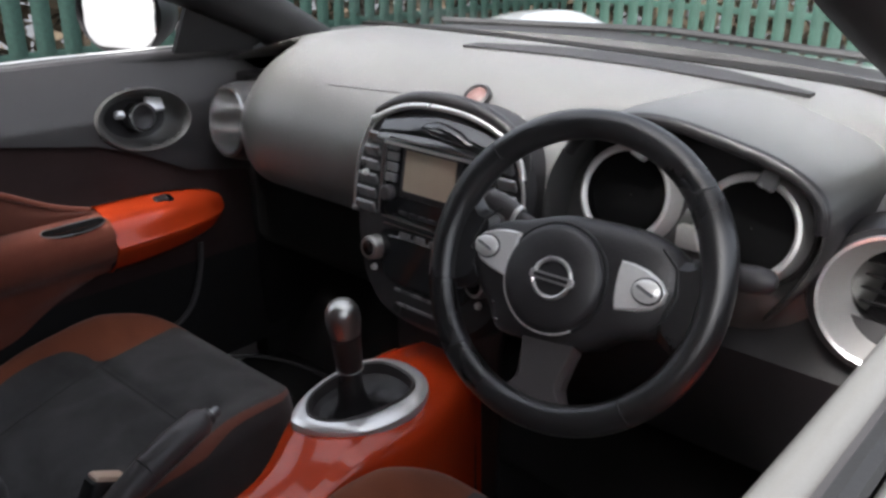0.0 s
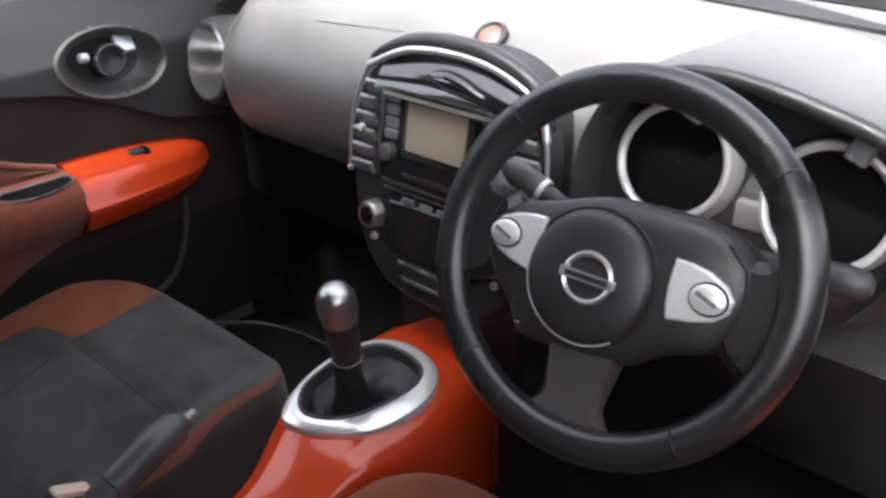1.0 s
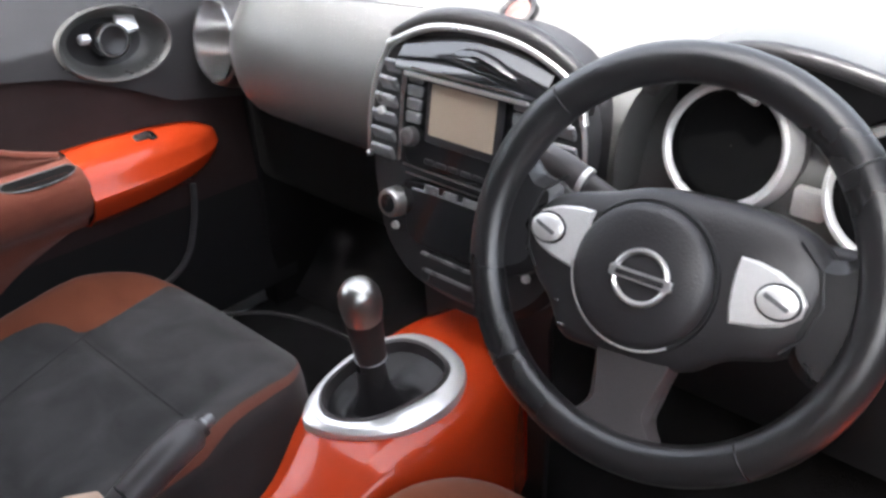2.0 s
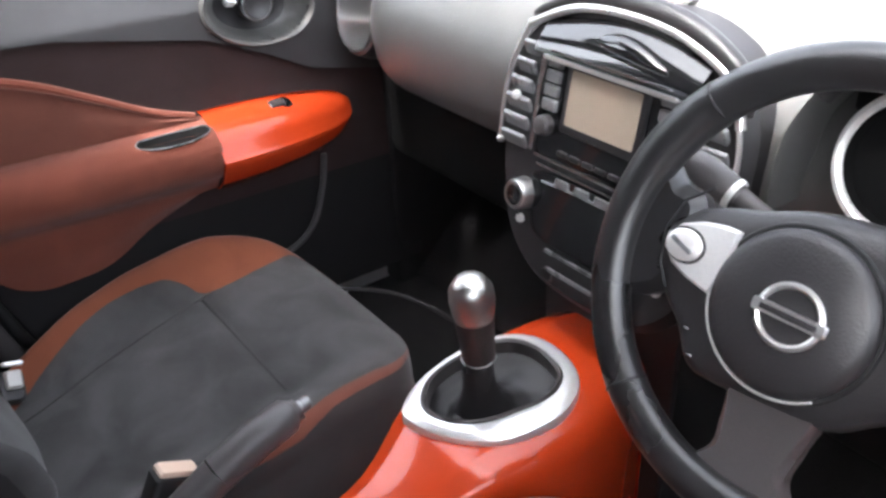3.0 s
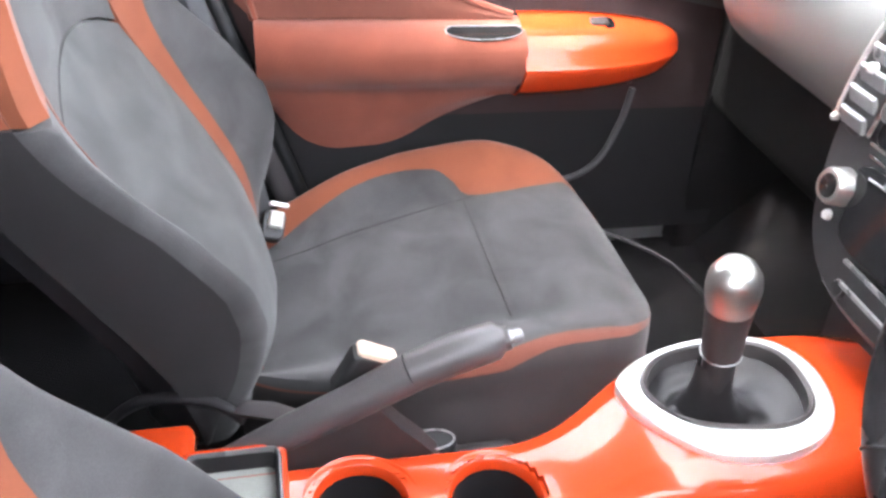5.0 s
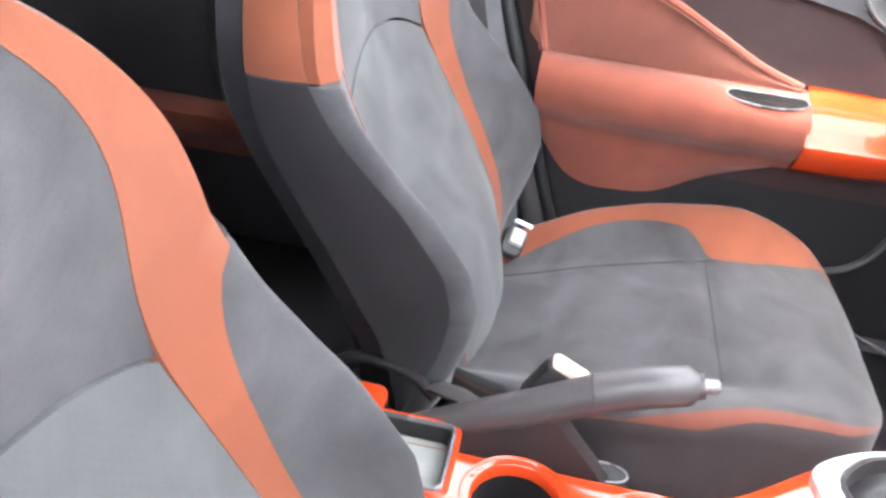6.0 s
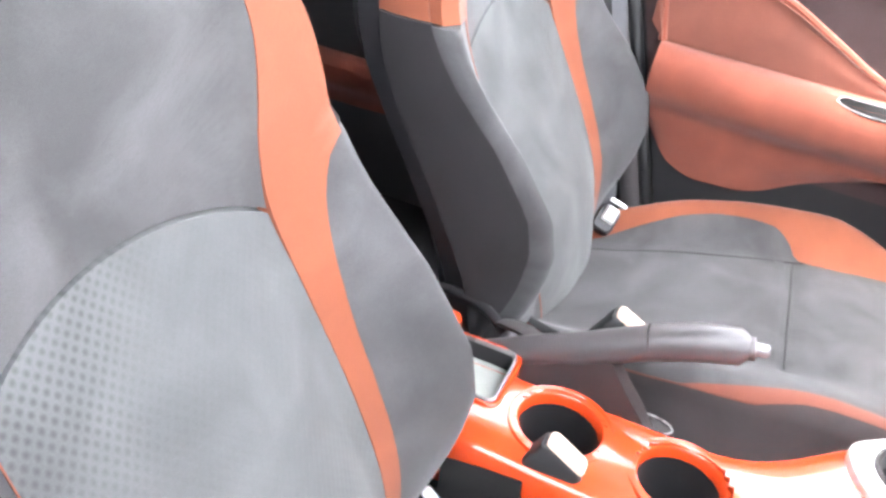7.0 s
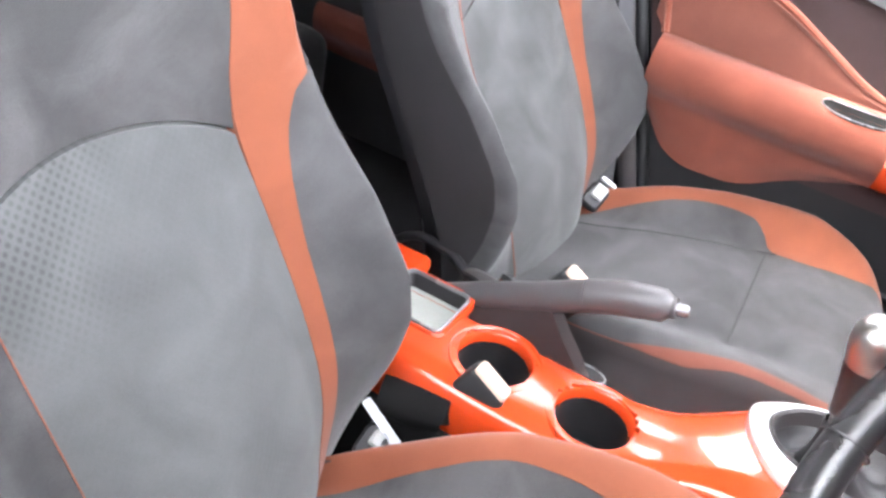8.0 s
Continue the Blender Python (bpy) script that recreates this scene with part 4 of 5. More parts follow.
for s in (-1, 1):
    for k in range(4):
        part("unit_key", plate(rounded(0.023, 0.0135, 0.003), SM @ Matrix.Translation((s * 0.080 - 0.004 * (s < 0), 0.066 - 0.0165 * k, 0.008)), 0.005, 0.002), KEYPAD, unit)
    part("unit_dial", lathe([(0.0125, 0.0), (0.0120, 0.010), (0.0095, 0.0125), (0.0005, 0.0130)], SM @ Matrix.Translation((s * 0.081 - 0.004 * (s < 0), -0.008, 0.008)), 24), GRIP, unit, "round grey dial")
    part("silver_strip", plate([(s * 0.101, 0.092), (s * 0.113, 0.096), (s * 0.114, 0.040), (s * 0.111, -0.048), (s * 0.106, -0.046), (s * 0.105, 0.030)], SM, 0.005, 0.002), VENT_GREY, stack, "satin silver side strip")
    # tall curved vent with slats
    well = part("vent_well", plate(smooth2([(s * 0.116, 0.098), (s * 0.142, 0.072), (s * 0.160, 0.030), (s * 0.163, -0.030), (s * 0.150, -0.052), (s * 0.118, -0.048), (s * 0.115, 0.02)], 4), SM, 0.0025, 0.001), BLACK, stack)
    for k in range(6):
        yk = 0.072 - 0.0225 * k
        w = lerp([(-0.05, 0.040), (0.0, 0.043), (0.04, 0.036), (0.08, 0.022)], yk)
        sb = box(-w / 2, w / 2, -0.0100, 0.0100, -0.0034, 0.0034, 0.0033, 3)
        bmesh.ops.transform(sb, matrix=SM @ Matrix.Translation((s * (0.117 + w / 2), yk, 0.005)) @ Matrix.Rotation(0.55, 4, "X"), verts=sb.verts)
        part("vent_slat", sb, SLAT, well)
    part("vent_tab", lathe([(0.006, 0.0), (0.005, 0.006), (0.0005, 0.007)], SM @ Matrix.Translation((s * 0.138, 0.014, 0.010)), 14), SILVER, well)
    # heater knob
    km = SM @ Matrix.Translation((s * 0.109, -0.103, 0.0))
    knob_p = part("heater_knob", lathe([(0.0205, 0.0), (0.0195, 0.016), (0.017, 0.020), (0.013, 0.0205)], km, 32), KNOB, stack, "silver heater knob")
    part("knob_cap", lathe([(0.0135, 0.0195), (0.010, 0.021), (0.0005, 0.0215)], km, 24), PIANO, knob_p)
    part("knob_mark", lathe([(0.006, 0.0), (0.005, 0.005), (0.0005, 0.0055)], SM @ Matrix.Translation((s * 0.109, -0.137, 0.0)), 14), SILVER, stack)
part("disc_slot", plate(rounded(0.188, 0.0045, 0.0015), SM @ Matrix.Translation((0, 0.0715, 0.010)), 0.013, 0.001), BADGE, stack, "thin bright trim over the screen")
part("slot_line", plate(rounded(0.170, 0.0030, 0.001), SM @ Matrix.Translation((0, 0.0790, 0.012)), 0.009, 0.001), VENT_GREY, stack)
part("unit_lower_trim", plate(rounded(0.20, 0.004, 0.0015), SM @ Matrix.Translation((0, -0.047, 0.002)), 0.006, 0.0015), VENT_GREY, stack)
part("unit_base_trim", plate(rounded(0.19, 0.003, 0.001), SM @ Matrix.Translation((0, -0.058, 0.001)), 0.005, 0.001), VENT_GREY, stack)
for k in range(6):
    part("preset_key", plate(rounded(0.016, 0.006, 0.0015), SM @ Matrix.Translation((-0.052 + 0.020 * k, -0.034, 0.008)), 0.003, 0.001), HUB, unit)
cl = part("climate_panel", plate(smooth2([(-0.085, -0.066), (0.085, -0.066), (0.092, -0.10), (0.080, -0.145), (0.0, -0.152), (-0.080, -0.145), (-0.092, -0.10)], 5), SM, 0.004, 0.002), PIANO, stack, "gloss black climate panel")
part("panel_line", tube([SM @ Vector((x, -0.078 + 0.004 * math.cos(x * 16), 0.005)) for x in [-0.08 + 0.016 * k for k in range(11)]], 0.0014, 6), KEYPAD, stack)
for k in range(4):
    part("climate_key", plate(rounded(0.022, 0.010, 0.002), SM @ Matrix.Translation((-0.048 + 0.032 * k, -0.070, 0.003)), 0.004, 0.001), KEYPAD, cl)
for k in range(2):
    part("lower_strip", plate(rounded(0.12 - 0.02 * k, 0.004, 0.0015), SM @ Matrix.Translation((0, -0.160 - 0.022 * k, -0.001)), 0.004, 0.001), KEYPAD, stack)
for s in (-1, 1):
    part("socket", lathe([(0.011, 0.0), (0.009, 0.004), (0.006, 0.003)], SM @ Matrix.Translation((s * 0.05, -0.19, -0.003)), 16), HUB, stack)
part("stack_base", sheet([[(SX + sx * w, y, z) for sx in (-1, -0.7, 0, 0.7, 1)] for w, y, z in ((0.12, 0.235, 0.72), (0.11, 0.235, 0.66), (0.11, 0.24, 0.58), (0.11, 0.24, 0.32))], 0.01), BLACK, stack)

# ---- centre tunnel console ----
console = thing("tunnel_console", (0.02, -0.1, 0.30), "gloss orange-red tunnel console with silver shift surround and cup holders", "centre console")


def con_section(y):
    """Half-width at the rim, top height and shift of the middle, with rounded changes."""
    near = [con_rough(y + d) for d in (-0.03, -0.02, -0.01, 0, 0.01, 0.02, 0.03)]
    return [sum(c) / 7 for c in zip(*near)]


def con_rough(y):
    w = lerp([(-0.56, 0.062), (-0.48, 0.068), (-0.30, 0.074), (-0.14, 0.070), (-0.09, 0.068), (-0.04, 0.088), (0.03, 0.106), (0.10, 0.108), (0.17, 0.094), (0.24, 0.07)], y)
    top = lerp([(-0.56, 0.548), (-0.30, 0.550), (-0.15, 0.552), (-0.105, 0.566), (-0.06, 0.588), (-0.02, 0.600), (0.06, 0.609), (0.14, 0.619), (0.19, 0.627), (0.24, 0.622)], y)
    mid = lerp([(-0.56, 0.045), (-0.30, 0.052), (-0.15, 0.052), (-0.05, 0.024), (0.05, 0.020), (0.24, 0.018)], y)
    return w, top, mid


RM = frame_of((0.012, 0.050, 0.617), (0.0, -0.115, 1), (0, 1, 0))
CUPS = ((0.044, -0.332), (0.056, -0.200))


def con_dip(x, y):
    """Depth of the openings in the console's top."""
    if ((x - 0.010) / 0.070) ** 2 + ((y - 0.050) / 0.088) ** 2 < 1:
        return 0.05
    if abs(x - 0.012) < 0.043 and abs(y + 0.450) < 0.044:
        return 0.03
    for cx, cy in CUPS:
        if math.hypot(x - cx, y - cy) < 0.0465:
            return 0.09
    return 0.0


def shoulder(k, w):
    """Fall of the console's top towards its flanks: an even slope, then a rounded edge."""
    return 0.30 * w * max(0.0, abs(k) - 0.60) + 0.010 * max(0.0, (abs(k) - 0.82) / 0.18) ** 2.2


rows = []
for i in range(161):
    y = -0.56 + 0.80 * i / 160
    w, top, mid = con_section(y)
    bulge = sum(lerp([(-0.56, 1.08), (-0.15, 1.10), (-0.03, 1.14), (0.08, 1.13), (0.24, 1.12)], y + d) for d in (-0.03, -0.015, 0, 0.015, 0.03)) / 5
    flank = [(1.035, -0.034), (bulge * 0.97, -0.062), (bulge, -0.12), (bulge * 1.05, -0.24)]
    row = [(mid - w * k, y, top + dz) for k, dz in reversed(flank)]
    for k in [-1 + 2 * q / 44 for q in range(45)]:
        x = mid + w * k
        row.append((x, y, top + 0.006 * (1 - k * k) - shoulder(k, w) - (con_dip(x, y) if abs(k) < 0.93 else 0)))
    row += [(mid + w * k, y, top + dz) for k, dz in flank]
    rows.append(row)
part("shell", caps(sheet(rows)), RED, console, "gloss orange-red shell", sharp=1.2)
# shift surround: a broad silver ring, wider on the driver's side, with a black gaiter inside
outer_line = smooth2([(-0.045, -0.103), (-0.066, -0.072), (-0.078, -0.030), (-0.080, 0.015), (-0.070, 0.060), (-0.048, 0.090), (-0.015, 0.103), (0.022, 0.101), (0.055, 0.088), (0.078, 0.062), (0.088, 0.025), (0.083, -0.018), (0.068, -0.053), (0.041, -0.079), (0.006, -0.099), (-0.022, -0.106)], 5)
inner_line = smooth2([(-0.042, -0.074), (-0.060, -0.052), (-0.067, -0.020), (-0.066, 0.015), (-0.057, 0.054), (-0.038, 0.075), (-0.010, 0.083), (0.022, 0.080), (0.045, 0.070), (0.057, 0.052), (0.060, 0.028), (0.054, -0.002), (0.042, -0.040), (0.024, -0.066), (0.0, -0.081), (-0.023, -0.084)], 5)


def ring_row(k, h, grow=1.0):
    """A loop between the ring's outer (0) and inner (1) line."""
    return [RM @ Vector((grow * (a[0] + (b[0] - a[0]) * k), grow * (a[1] + (b[1] - a[1]) * k), h)) for a, b in zip(outer_line, inner_line)]


part("shift_surround", sheet([ring_row(0, -0.016), ring_row(0, -0.003), ring_row(0.05, 0.001), ring_row(0.3, 0.0045), ring_row(0.62, 0.0065), ring_row(0.9, 0.0062), ring_row(0.98, 0.004), ring_row(1.0, -0.010)], closed=True), RING, console, "broad bright silver ring")
part("inner_gasket", sheet([ring_row(0.99, 0.002), ring_row(1.0, 0.0075), ring_row(1, 0.0090, 0.975), ring_row(1, 0.0060, 0.935), ring_row(1, -0.016, 0.925)], closed=True), GRIP, console, "dark rubber rim")
rows = []
sag = [(0.245, 0.050), (0.27, 0.026), (0.34, 0.002), (0.48, -0.018), (0.64, -0.025), (0.80, -0.021), (0.94, -0.012)]
for q in range(21):
    k = 0.94 - 0.695 * q / 20
    h = lerp(sag, k)
    slack = math.sin(math.pi * (k - 0.245) / 0.695)  # free between the rim and the stem
    row = []
    for i, p in enumerate(inner_line):
        a = i * 2 * math.pi / len(inner_line)
        fold = slack * (0.0036 * math.sin(4 * a + 6 * k) + 0.0014 * math.sin(7 * a - 12 * k))
        row.append(RM @ Vector((p[0] * k + (1 - k) * 0.006, p[1] * k * lerp([(0.2, 0.75), (0.85, 1)], k) - (1 - k) * 0.03, h + fold)))
    rows.append(row)
part("gaiter", sheet(rows, closed=True), BLACK, console, "creased black leather gaiter")
lever = thing("gear_lever", (0.014, 0.025, 0.62), "gear lever with brushed silver knob over a dark grip", "gear lever")
LM = frame_of((0.016, 0.028, 0.646), (0.055, -0.16, 1), (0, 1, 0))
part("stem", lathe([(0.017, -0.03), (0.016, 0.03), (0.0165, 0.034), (0.0165, 0.040)], LM, 24), BLACK, lever)
part("grip", lathe([(0.0192, 0.036), (0.0198, 0.05), (0.0212, 0.080), (0.0232, 0.10)], LM, 28), SLEEVE, lever, "dark grey lower grip")
part("knob", lathe([(0.0213, 0.096), (0.0238, 0.108), (0.0252, 0.122), (0.0240, 0.136), (0.018, 0.147), (0.010, 0.151), (0.0005, 0.152)], LM, 32), KNOB, lever, "brushed silver knob")
part("grip_ring", tube([LM @ Vector((0.0194 * p[0], 0.0194 * p[1], 0.036)) for p in ellipse(1, 1, 24)], 0.0012, 6, closed=True), KEYPAD, lever)
# cup holders
for cx, cy in CUPS:
    cm = frame_of((cx, cy, 0.553), (0, 0, 1), (0, 1, 0))
    cup = part("cup_rim", lathe([(0.0590, -0.012), (0.0580, 0.001), (0.0565, 0.0030), (0.0550, 0.0026), (0.0535, 0.0008), (0.0500, 0.0006), (0.0465, 0.0010), (0.0445, -0.001), (0.0432, -0.012)], cm, 56), RED, console)
    part("cup_well", lathe([(0.0436, -0.009), (0.042, -0.03), (0.038, -0.075), (0.0005, -0.076)], cm, 48), PILLAR, cup, "dark cup well")
# coin tray
tm = frame_of((0.012, -0.450, 0.551), (0, 0, 1), (0, 1, 0))
tray = part("tray_rim", sheet([[tm @ Vector((p[0], p[1], h)) for p in rounded(w, w, r, 5)] for w, r, h in ((0.106, 0.015, -0.006), (0.104, 0.014, 0.005), (0.100, 0.013, 0.007), (0.094, 0.011, 0.0065), (0.092, 0.010, 0.003))], closed=True), RED, console, "gloss orange-red tray frame")
part("tray_lip", sheet([[tm @ Vector((p[0], p[1], h)) for p in rounded(w, w, r, 5)] for w, r, h in ((0.0925, 0.010, 0.003), (0.0915, 0.010, 0.0085), (0.0885, 0.009, 0.0095), (0.0860, 0.008, 0.0075), (0.0850, 0.008, 0.002))], closed=True), KEYPAD, tray, "satin grey tray lip")
# black on this wall paints in the shade of the sunken tray
part("tray_wall_shade", sheet([[tm @ Vector((p[0], p[1], h)) for p in rounded(w, w, r, 5)] for w, r, h in ((0.0852, 0.008, 0.004), (0.083, 0.008, -0.004), (0.079, 0.008, -0.017))], closed=True), BLACK, tray, "tray wall blackened for the shade in the recess")
part("tray_mat", plate(rounded(0.080, 0.080, 0.008), tm @ Matrix.Translation((0, 0, -0.019)), 0.004, 0.001), TRAY_MAT, tray, "pale grey rubber tray mat")
part("rear_corner", box(-0.092, 0.0, -0.565, -0.49, 0.50, 0.548, 0.012, 3), RED, console)
# deep black sheet added for the shade between console and driver seat
part("gap_shade_panel", box(0.129, 0.141, -0.56, -0.17, 0.30, 0.497, 0.004), VOID, console, "black panel standing in for the shaded gap")
part("rear_box", box(-0.085, 0.115, -0.90, -0.545, 0.32, 0.545, 0.02, 3), BLACK, console)
part("side_channel", box(-0.095, -0.012, -0.56, -0.13, 0.33, 0.465, 0.012, 3), BLACK, console, "dark side panel")
slot = part("slot_housing", plate([(p[0] * 0.018, p[1] * 0.028) for p in ellipse(1, 1, 28)], frame_of((-0.060, -0.240, 0.460), (0, 0, 1), (0, 1, 0)), 0.050, 0.003), PILLAR, console)
part("lever_slot", tube([(-0.060 + 0.014 * p[0], -0.240 + 0.025 * p[1], 0.512) for p in ellipse(1, 1, 28)], 0.0012, 8, closed=True), KEYPAD, slot, "thin silver slot rim")

solo("seat_lever", tube(spline([(-0.165, -0.605, 0.47), (-0.156, -0.565, 0.512), (-0.147, -0.529, 0.528), (-0.132, -0.475, 0.530), (-0.110, -0.44, 0.520)], 6), 0.007, 10), BLACK, "black curved lever beside the handbrake", "lever", at=(-0.10, -0.5, 0.50))
brake = thing("handbrake", (-0.05, -0.43, 0.52), "dark grey handbrake lever with satin grey release button", "handbrake")
bp = [Vector((-0.05, y, z)) for y, z in ((-0.46, 0.525), (-0.395, 0.558), (-0.33, 0.592), (-0.27, 0.627), (-0.225, 0.648), (-0.186, 0.660), (-0.177, 0.662))]
rows = []
for k in range(21):
    y = -0.465 + 0.235 * k / 20
    zc = min(lerp([(v.y, v.z) for v in bp], y), lerp([(-0.34, 0.70), (-0.30, 0.585), (-0.235, 0.506)], y))
    w = 0.030 * math.sqrt(max(0.02, 1 - ((y + 0.36) / 0.13) ** 2))
    rows.append([(-0.05 + sx * (w + (min(0.013, w) - w) * h) + 0.0012 * math.sin(k * 1.7 + h * 6), y, 0.505 + (zc - 0.505) * h) for sx, h in ((-1, 0), (-1, 0.35), (-1, 0.7), (-1, 1), (1, 1), (1, 0.7), (1, 0.35), (1, 0))])
part("gaiter", caps(sheet(rows, closed=True)), SLEEVE, brake, "dark brown leather gaiter")
part("lever_arm", tube(bp[:4], [0.014, 0.0185, 0.0195, 0.0207], 18), GRIP, brake)
part("grip", tube(bp[3:], [0.0207, 0.0212, 0.0198, 0.012], 18), GRIP, brake, "dark grey moulded grip")
part("tip_ring", tube([Vector((-0.05, -0.180, 0.6605)), Vector((-0.05, -0.172, 0.6628))], 0.0125, 16), GRIP, brake)
part("release_button", tube([Vector((-0.05, -0.173, 0.6625)), Vector((-0.05, -0.161, 0.6655)), Vector((-0.05, -0.158, 0.6662))], [0.0075, 0.0075, 0.005], 14), KEYPAD, brake, "satin grey button")
part("hinge_cap", sheet([[(-0.122, -0.436, 0.538), (-0.112, -0.446, 0.541), (-0.104, -0.452, 0.538)], [(-0.098, -0.408, 0.556), (-0.088, -0.416, 0.560), (-0.078, -0.424, 0.556)], [(-0.072, -0.380, 0.566), (-0.064, -0.386, 0.570), (-0.056, -0.392, 0.567)]], 0.006), GRIP, brake, "satin grey hinge cover")

# ---- seats ----
YS = [(0.44, -0.424), (0.48, -0.430), (0.56, -0.446), (0.62, -0.476), (0.68, -0.509), (0.74, -0.546), (0.80, -0.582), (0.845, -0.600), (0.90, -0.606), (0.98, -0.614), (1.05, -0.630), (1.12, -0.66), (1.2, -0.70)]
HALF = [(0.44, 0.228), (0.48, 0.236), (0.55, 0.250), (0.62, 0.259), (0.70, 0.262), (0.78, 0.262), (0.84, 0.260), (0.88, 0.257), (0.92, 0.250), (0.97, 0.226), (1.01, 0.194), (1.045, 0.157), (1.08, 0.098), (1.10, 0.04)]
INNER = [(0.44, 0.122), (0.48, 0.131), (0.57, 0.148), (0.62, 0.152), (0.68, 0.153), (0.77, 0.153), (0.83, 0.151), (0.88, 0.158), (0.93, 0.163), (0.97, 0.157), (1.01, 0.134), (1.036, 0.112), (1.06, 0.085), (1.09, 0.040), (1.10, 0.02)]
WIDE = [(0.44, 0.013), (0.58, 0.019), (0.68, 0.018), (0.73, 0.022), (0.78, 0.032), (0.82, 0.048), (0.85, 0.065), (0.875, 0.084), (0.895, 0.15), (1.2, 0.15)]


def smooth_table(tab, z):
    """Average of a table about z, which rounds its corners."""
    return sum(lerp(tab, z + d) for d in (-0.03, -0.015, 0, 0.015, 0.03)) / 5


def back_y(dx, z, twist=0.0):
    """Front of the backrest at a distance from the seat's middle."""
    a = abs(dx)
    h = smooth_table(HALF, z)
    crest = lerp([(0.44, -0.030), (0.50, -0.004), (0.55, 0.026), (0.60, 0.057), (0.63, 0.076), (0.68, 0.091), (0.75, 0.080), (0.82, 0.047), (0.88, 0.024), (0.93, 0.019), (0.97, 0.015), (1.02, 0.007), (1.1, 0.0)], z)
    base = smooth_table(YS, z)
    y = base + lerp([(0.48, 0.030), (0.60, 0.026), (0.75, 0.006), (0.9, -0.006)], z) * (1 - min(1, a / 0.14) ** 2)
    inner = smooth_table(INNER, z)
    if a > inner:
        k = (a - inner) / max(0.01, h - inner)
        y += crest * min(1, k / 0.88) ** 1.15
        if k > 0.80:
            q = min(1, (k - 0.80) / 0.20)
            y -= 0.030 * (1 - math.sqrt(max(0, 1 - q * q)))
    return y + twist * max(0.0, -dx)


def build_seat(cx, rise, twist, spread, draw, lumbar):
    """Seat about a middle line; rise lifts its cushion, twist brings one bolster forward, spread parts the stripes, draw brings one of them in."""
    at = (cx, -0.2, 0.30)
    seat = thing("front_seat", at, "grey cloth car seat with orange side stripes", "car seat", "front seats of the car")

    def P(dx, z, off=0.0):
        return (cx + dx, back_y(dx, z, twist) + off, z)

    N = 44
    zs = [0.44 + (1.099 - 0.44) * i / N for i in range(N + 1)]
    back = part("backrest", caps(sheet([[(cx + k * smooth_table(HALF, z) * 0.96, smooth_table(YS, z) - o + twist * max(0.0, -k) * 0.2, z) for k, o in ((-1, 0.05), (-0.98, 0.10), (-0.8, 0.13), (0, 0.135), (0.8, 0.13), (0.98, 0.10), (1, 0.05), (0.8, 0.03), (0, 0.03), (-0.8, 0.03))] for z in zs], closed=True)), BLACK, seat, "black seat shell")

    def strip(name, f0, f1, z0, z1, mat, label, n=10, rows_n=N, off=0.0):
        rows = []
        for i in range(rows_n + 1):
            row = []
            for j in range(n + 1):
                k = j / n
                zz = z0 + (z1 - z0) * i / rows_n
                dx = f0(zz) + (f1(zz) - f0(zz)) * k
                row.append(P(dx, zz, off))
            rows.append(row)
        return part(name, slab(rows, (0, -0.014, 0)), mat, seat, label)

    inn = lambda z: smooth_table(INNER, z) + spread
    out = lambda z: min(smooth_table(INNER, z) + spread + smooth_table(WIDE, z), smooth_table(HALF, z) - 0.002)
    hal = lambda z: smooth_table(HALF, z)
    far = lambda z: max(0.02, inn(z) - draw)
    inns = {-1: inn, 1: far}
    ends = {-1: out, 1: lambda z: min(far(z) + lerp([(0.44, 0.001), (0.80, 0.001), (0.866, 0.010), (0.874, 0.15)], z), hal(z) - 0.002)}
    # lower middle panel with an arched top, upper panel above it
    for name, lower, mat, label in (("lumbar_panel", True, lumbar, "pale grey cloth"), ("shoulder_panel", False, GREY_CLOTH, "plain grey cloth")):
        rows = []
        for i in range(29):
            row = []
            for j in range(25):
                u = -1 + 2 * j / 24
                lo, hi = (0.44, 0.851 - 0.040 * u * u) if lower else (0.855 - 0.040 * u * u, 1.096)
                z = lo + (hi - lo) * i / 28
                edge = min(i if not lower else 28 - i, 3)
                row.append(P(u * inns[1 if u > 0 else -1](z), z, -0.003 * (1 - edge / 3)))
            rows.append(row)
        part(name, slab(rows, (0, -0.014, 0)), mat, seat, label)
    for s in (-1, 1):
        strip("stripe", lambda z: s * inns[s](z), lambda z: s * ends[s](z), 0.44, 1.096, ORANGE_CLOTH, "orange cloth stripe", 5, off=0.001)
        strip("bolster", lambda z: s * ends[s](z), lambda z: s * hal(z), 0.44, 0.884 if s < 0 else 0.869, GREY_CLOTH, "grey cloth side bolster", 32)
        # side faces, dark below and orange above
        for name, z0, z1, mat in (("side_panel", 0.44, 0.871, SIDE_CLOTH), ("shoulder_side", 0.873, 1.096, ORANGE_CLOTH)):
            rows = []
            for i in range(23):
                z = z0 + (z1 - z0) * i / 22
                h = hal(z)
                yb = smooth_table(YS, z) - 0.066
                y0 = back_y(s * h, z, twist)
                rows.append([(cx + s * (h + 0.004 * math.sin(k * math.pi)), y0 + (yb - y0) * k, z) for k in (0, 0.15, 0.4, 0.7, 1)])
            part(name, slab(rows, (-s * 0.008, 0, 0)), mat, seat)
    # headrest
    part("headrest", lathe([(0.001, -0.075), (0.09, -0.068), (0.125, -0.04), (0.13, 0.0), (0.12, 0.045), (0.08, 0.07), (0.001, 0.076)], frame_of((cx, -0.735, 1.23), (0, -0.25, 1), (0, 1, 0)), 32, 1.0, 0.45), GREY_CLOTH, seat)
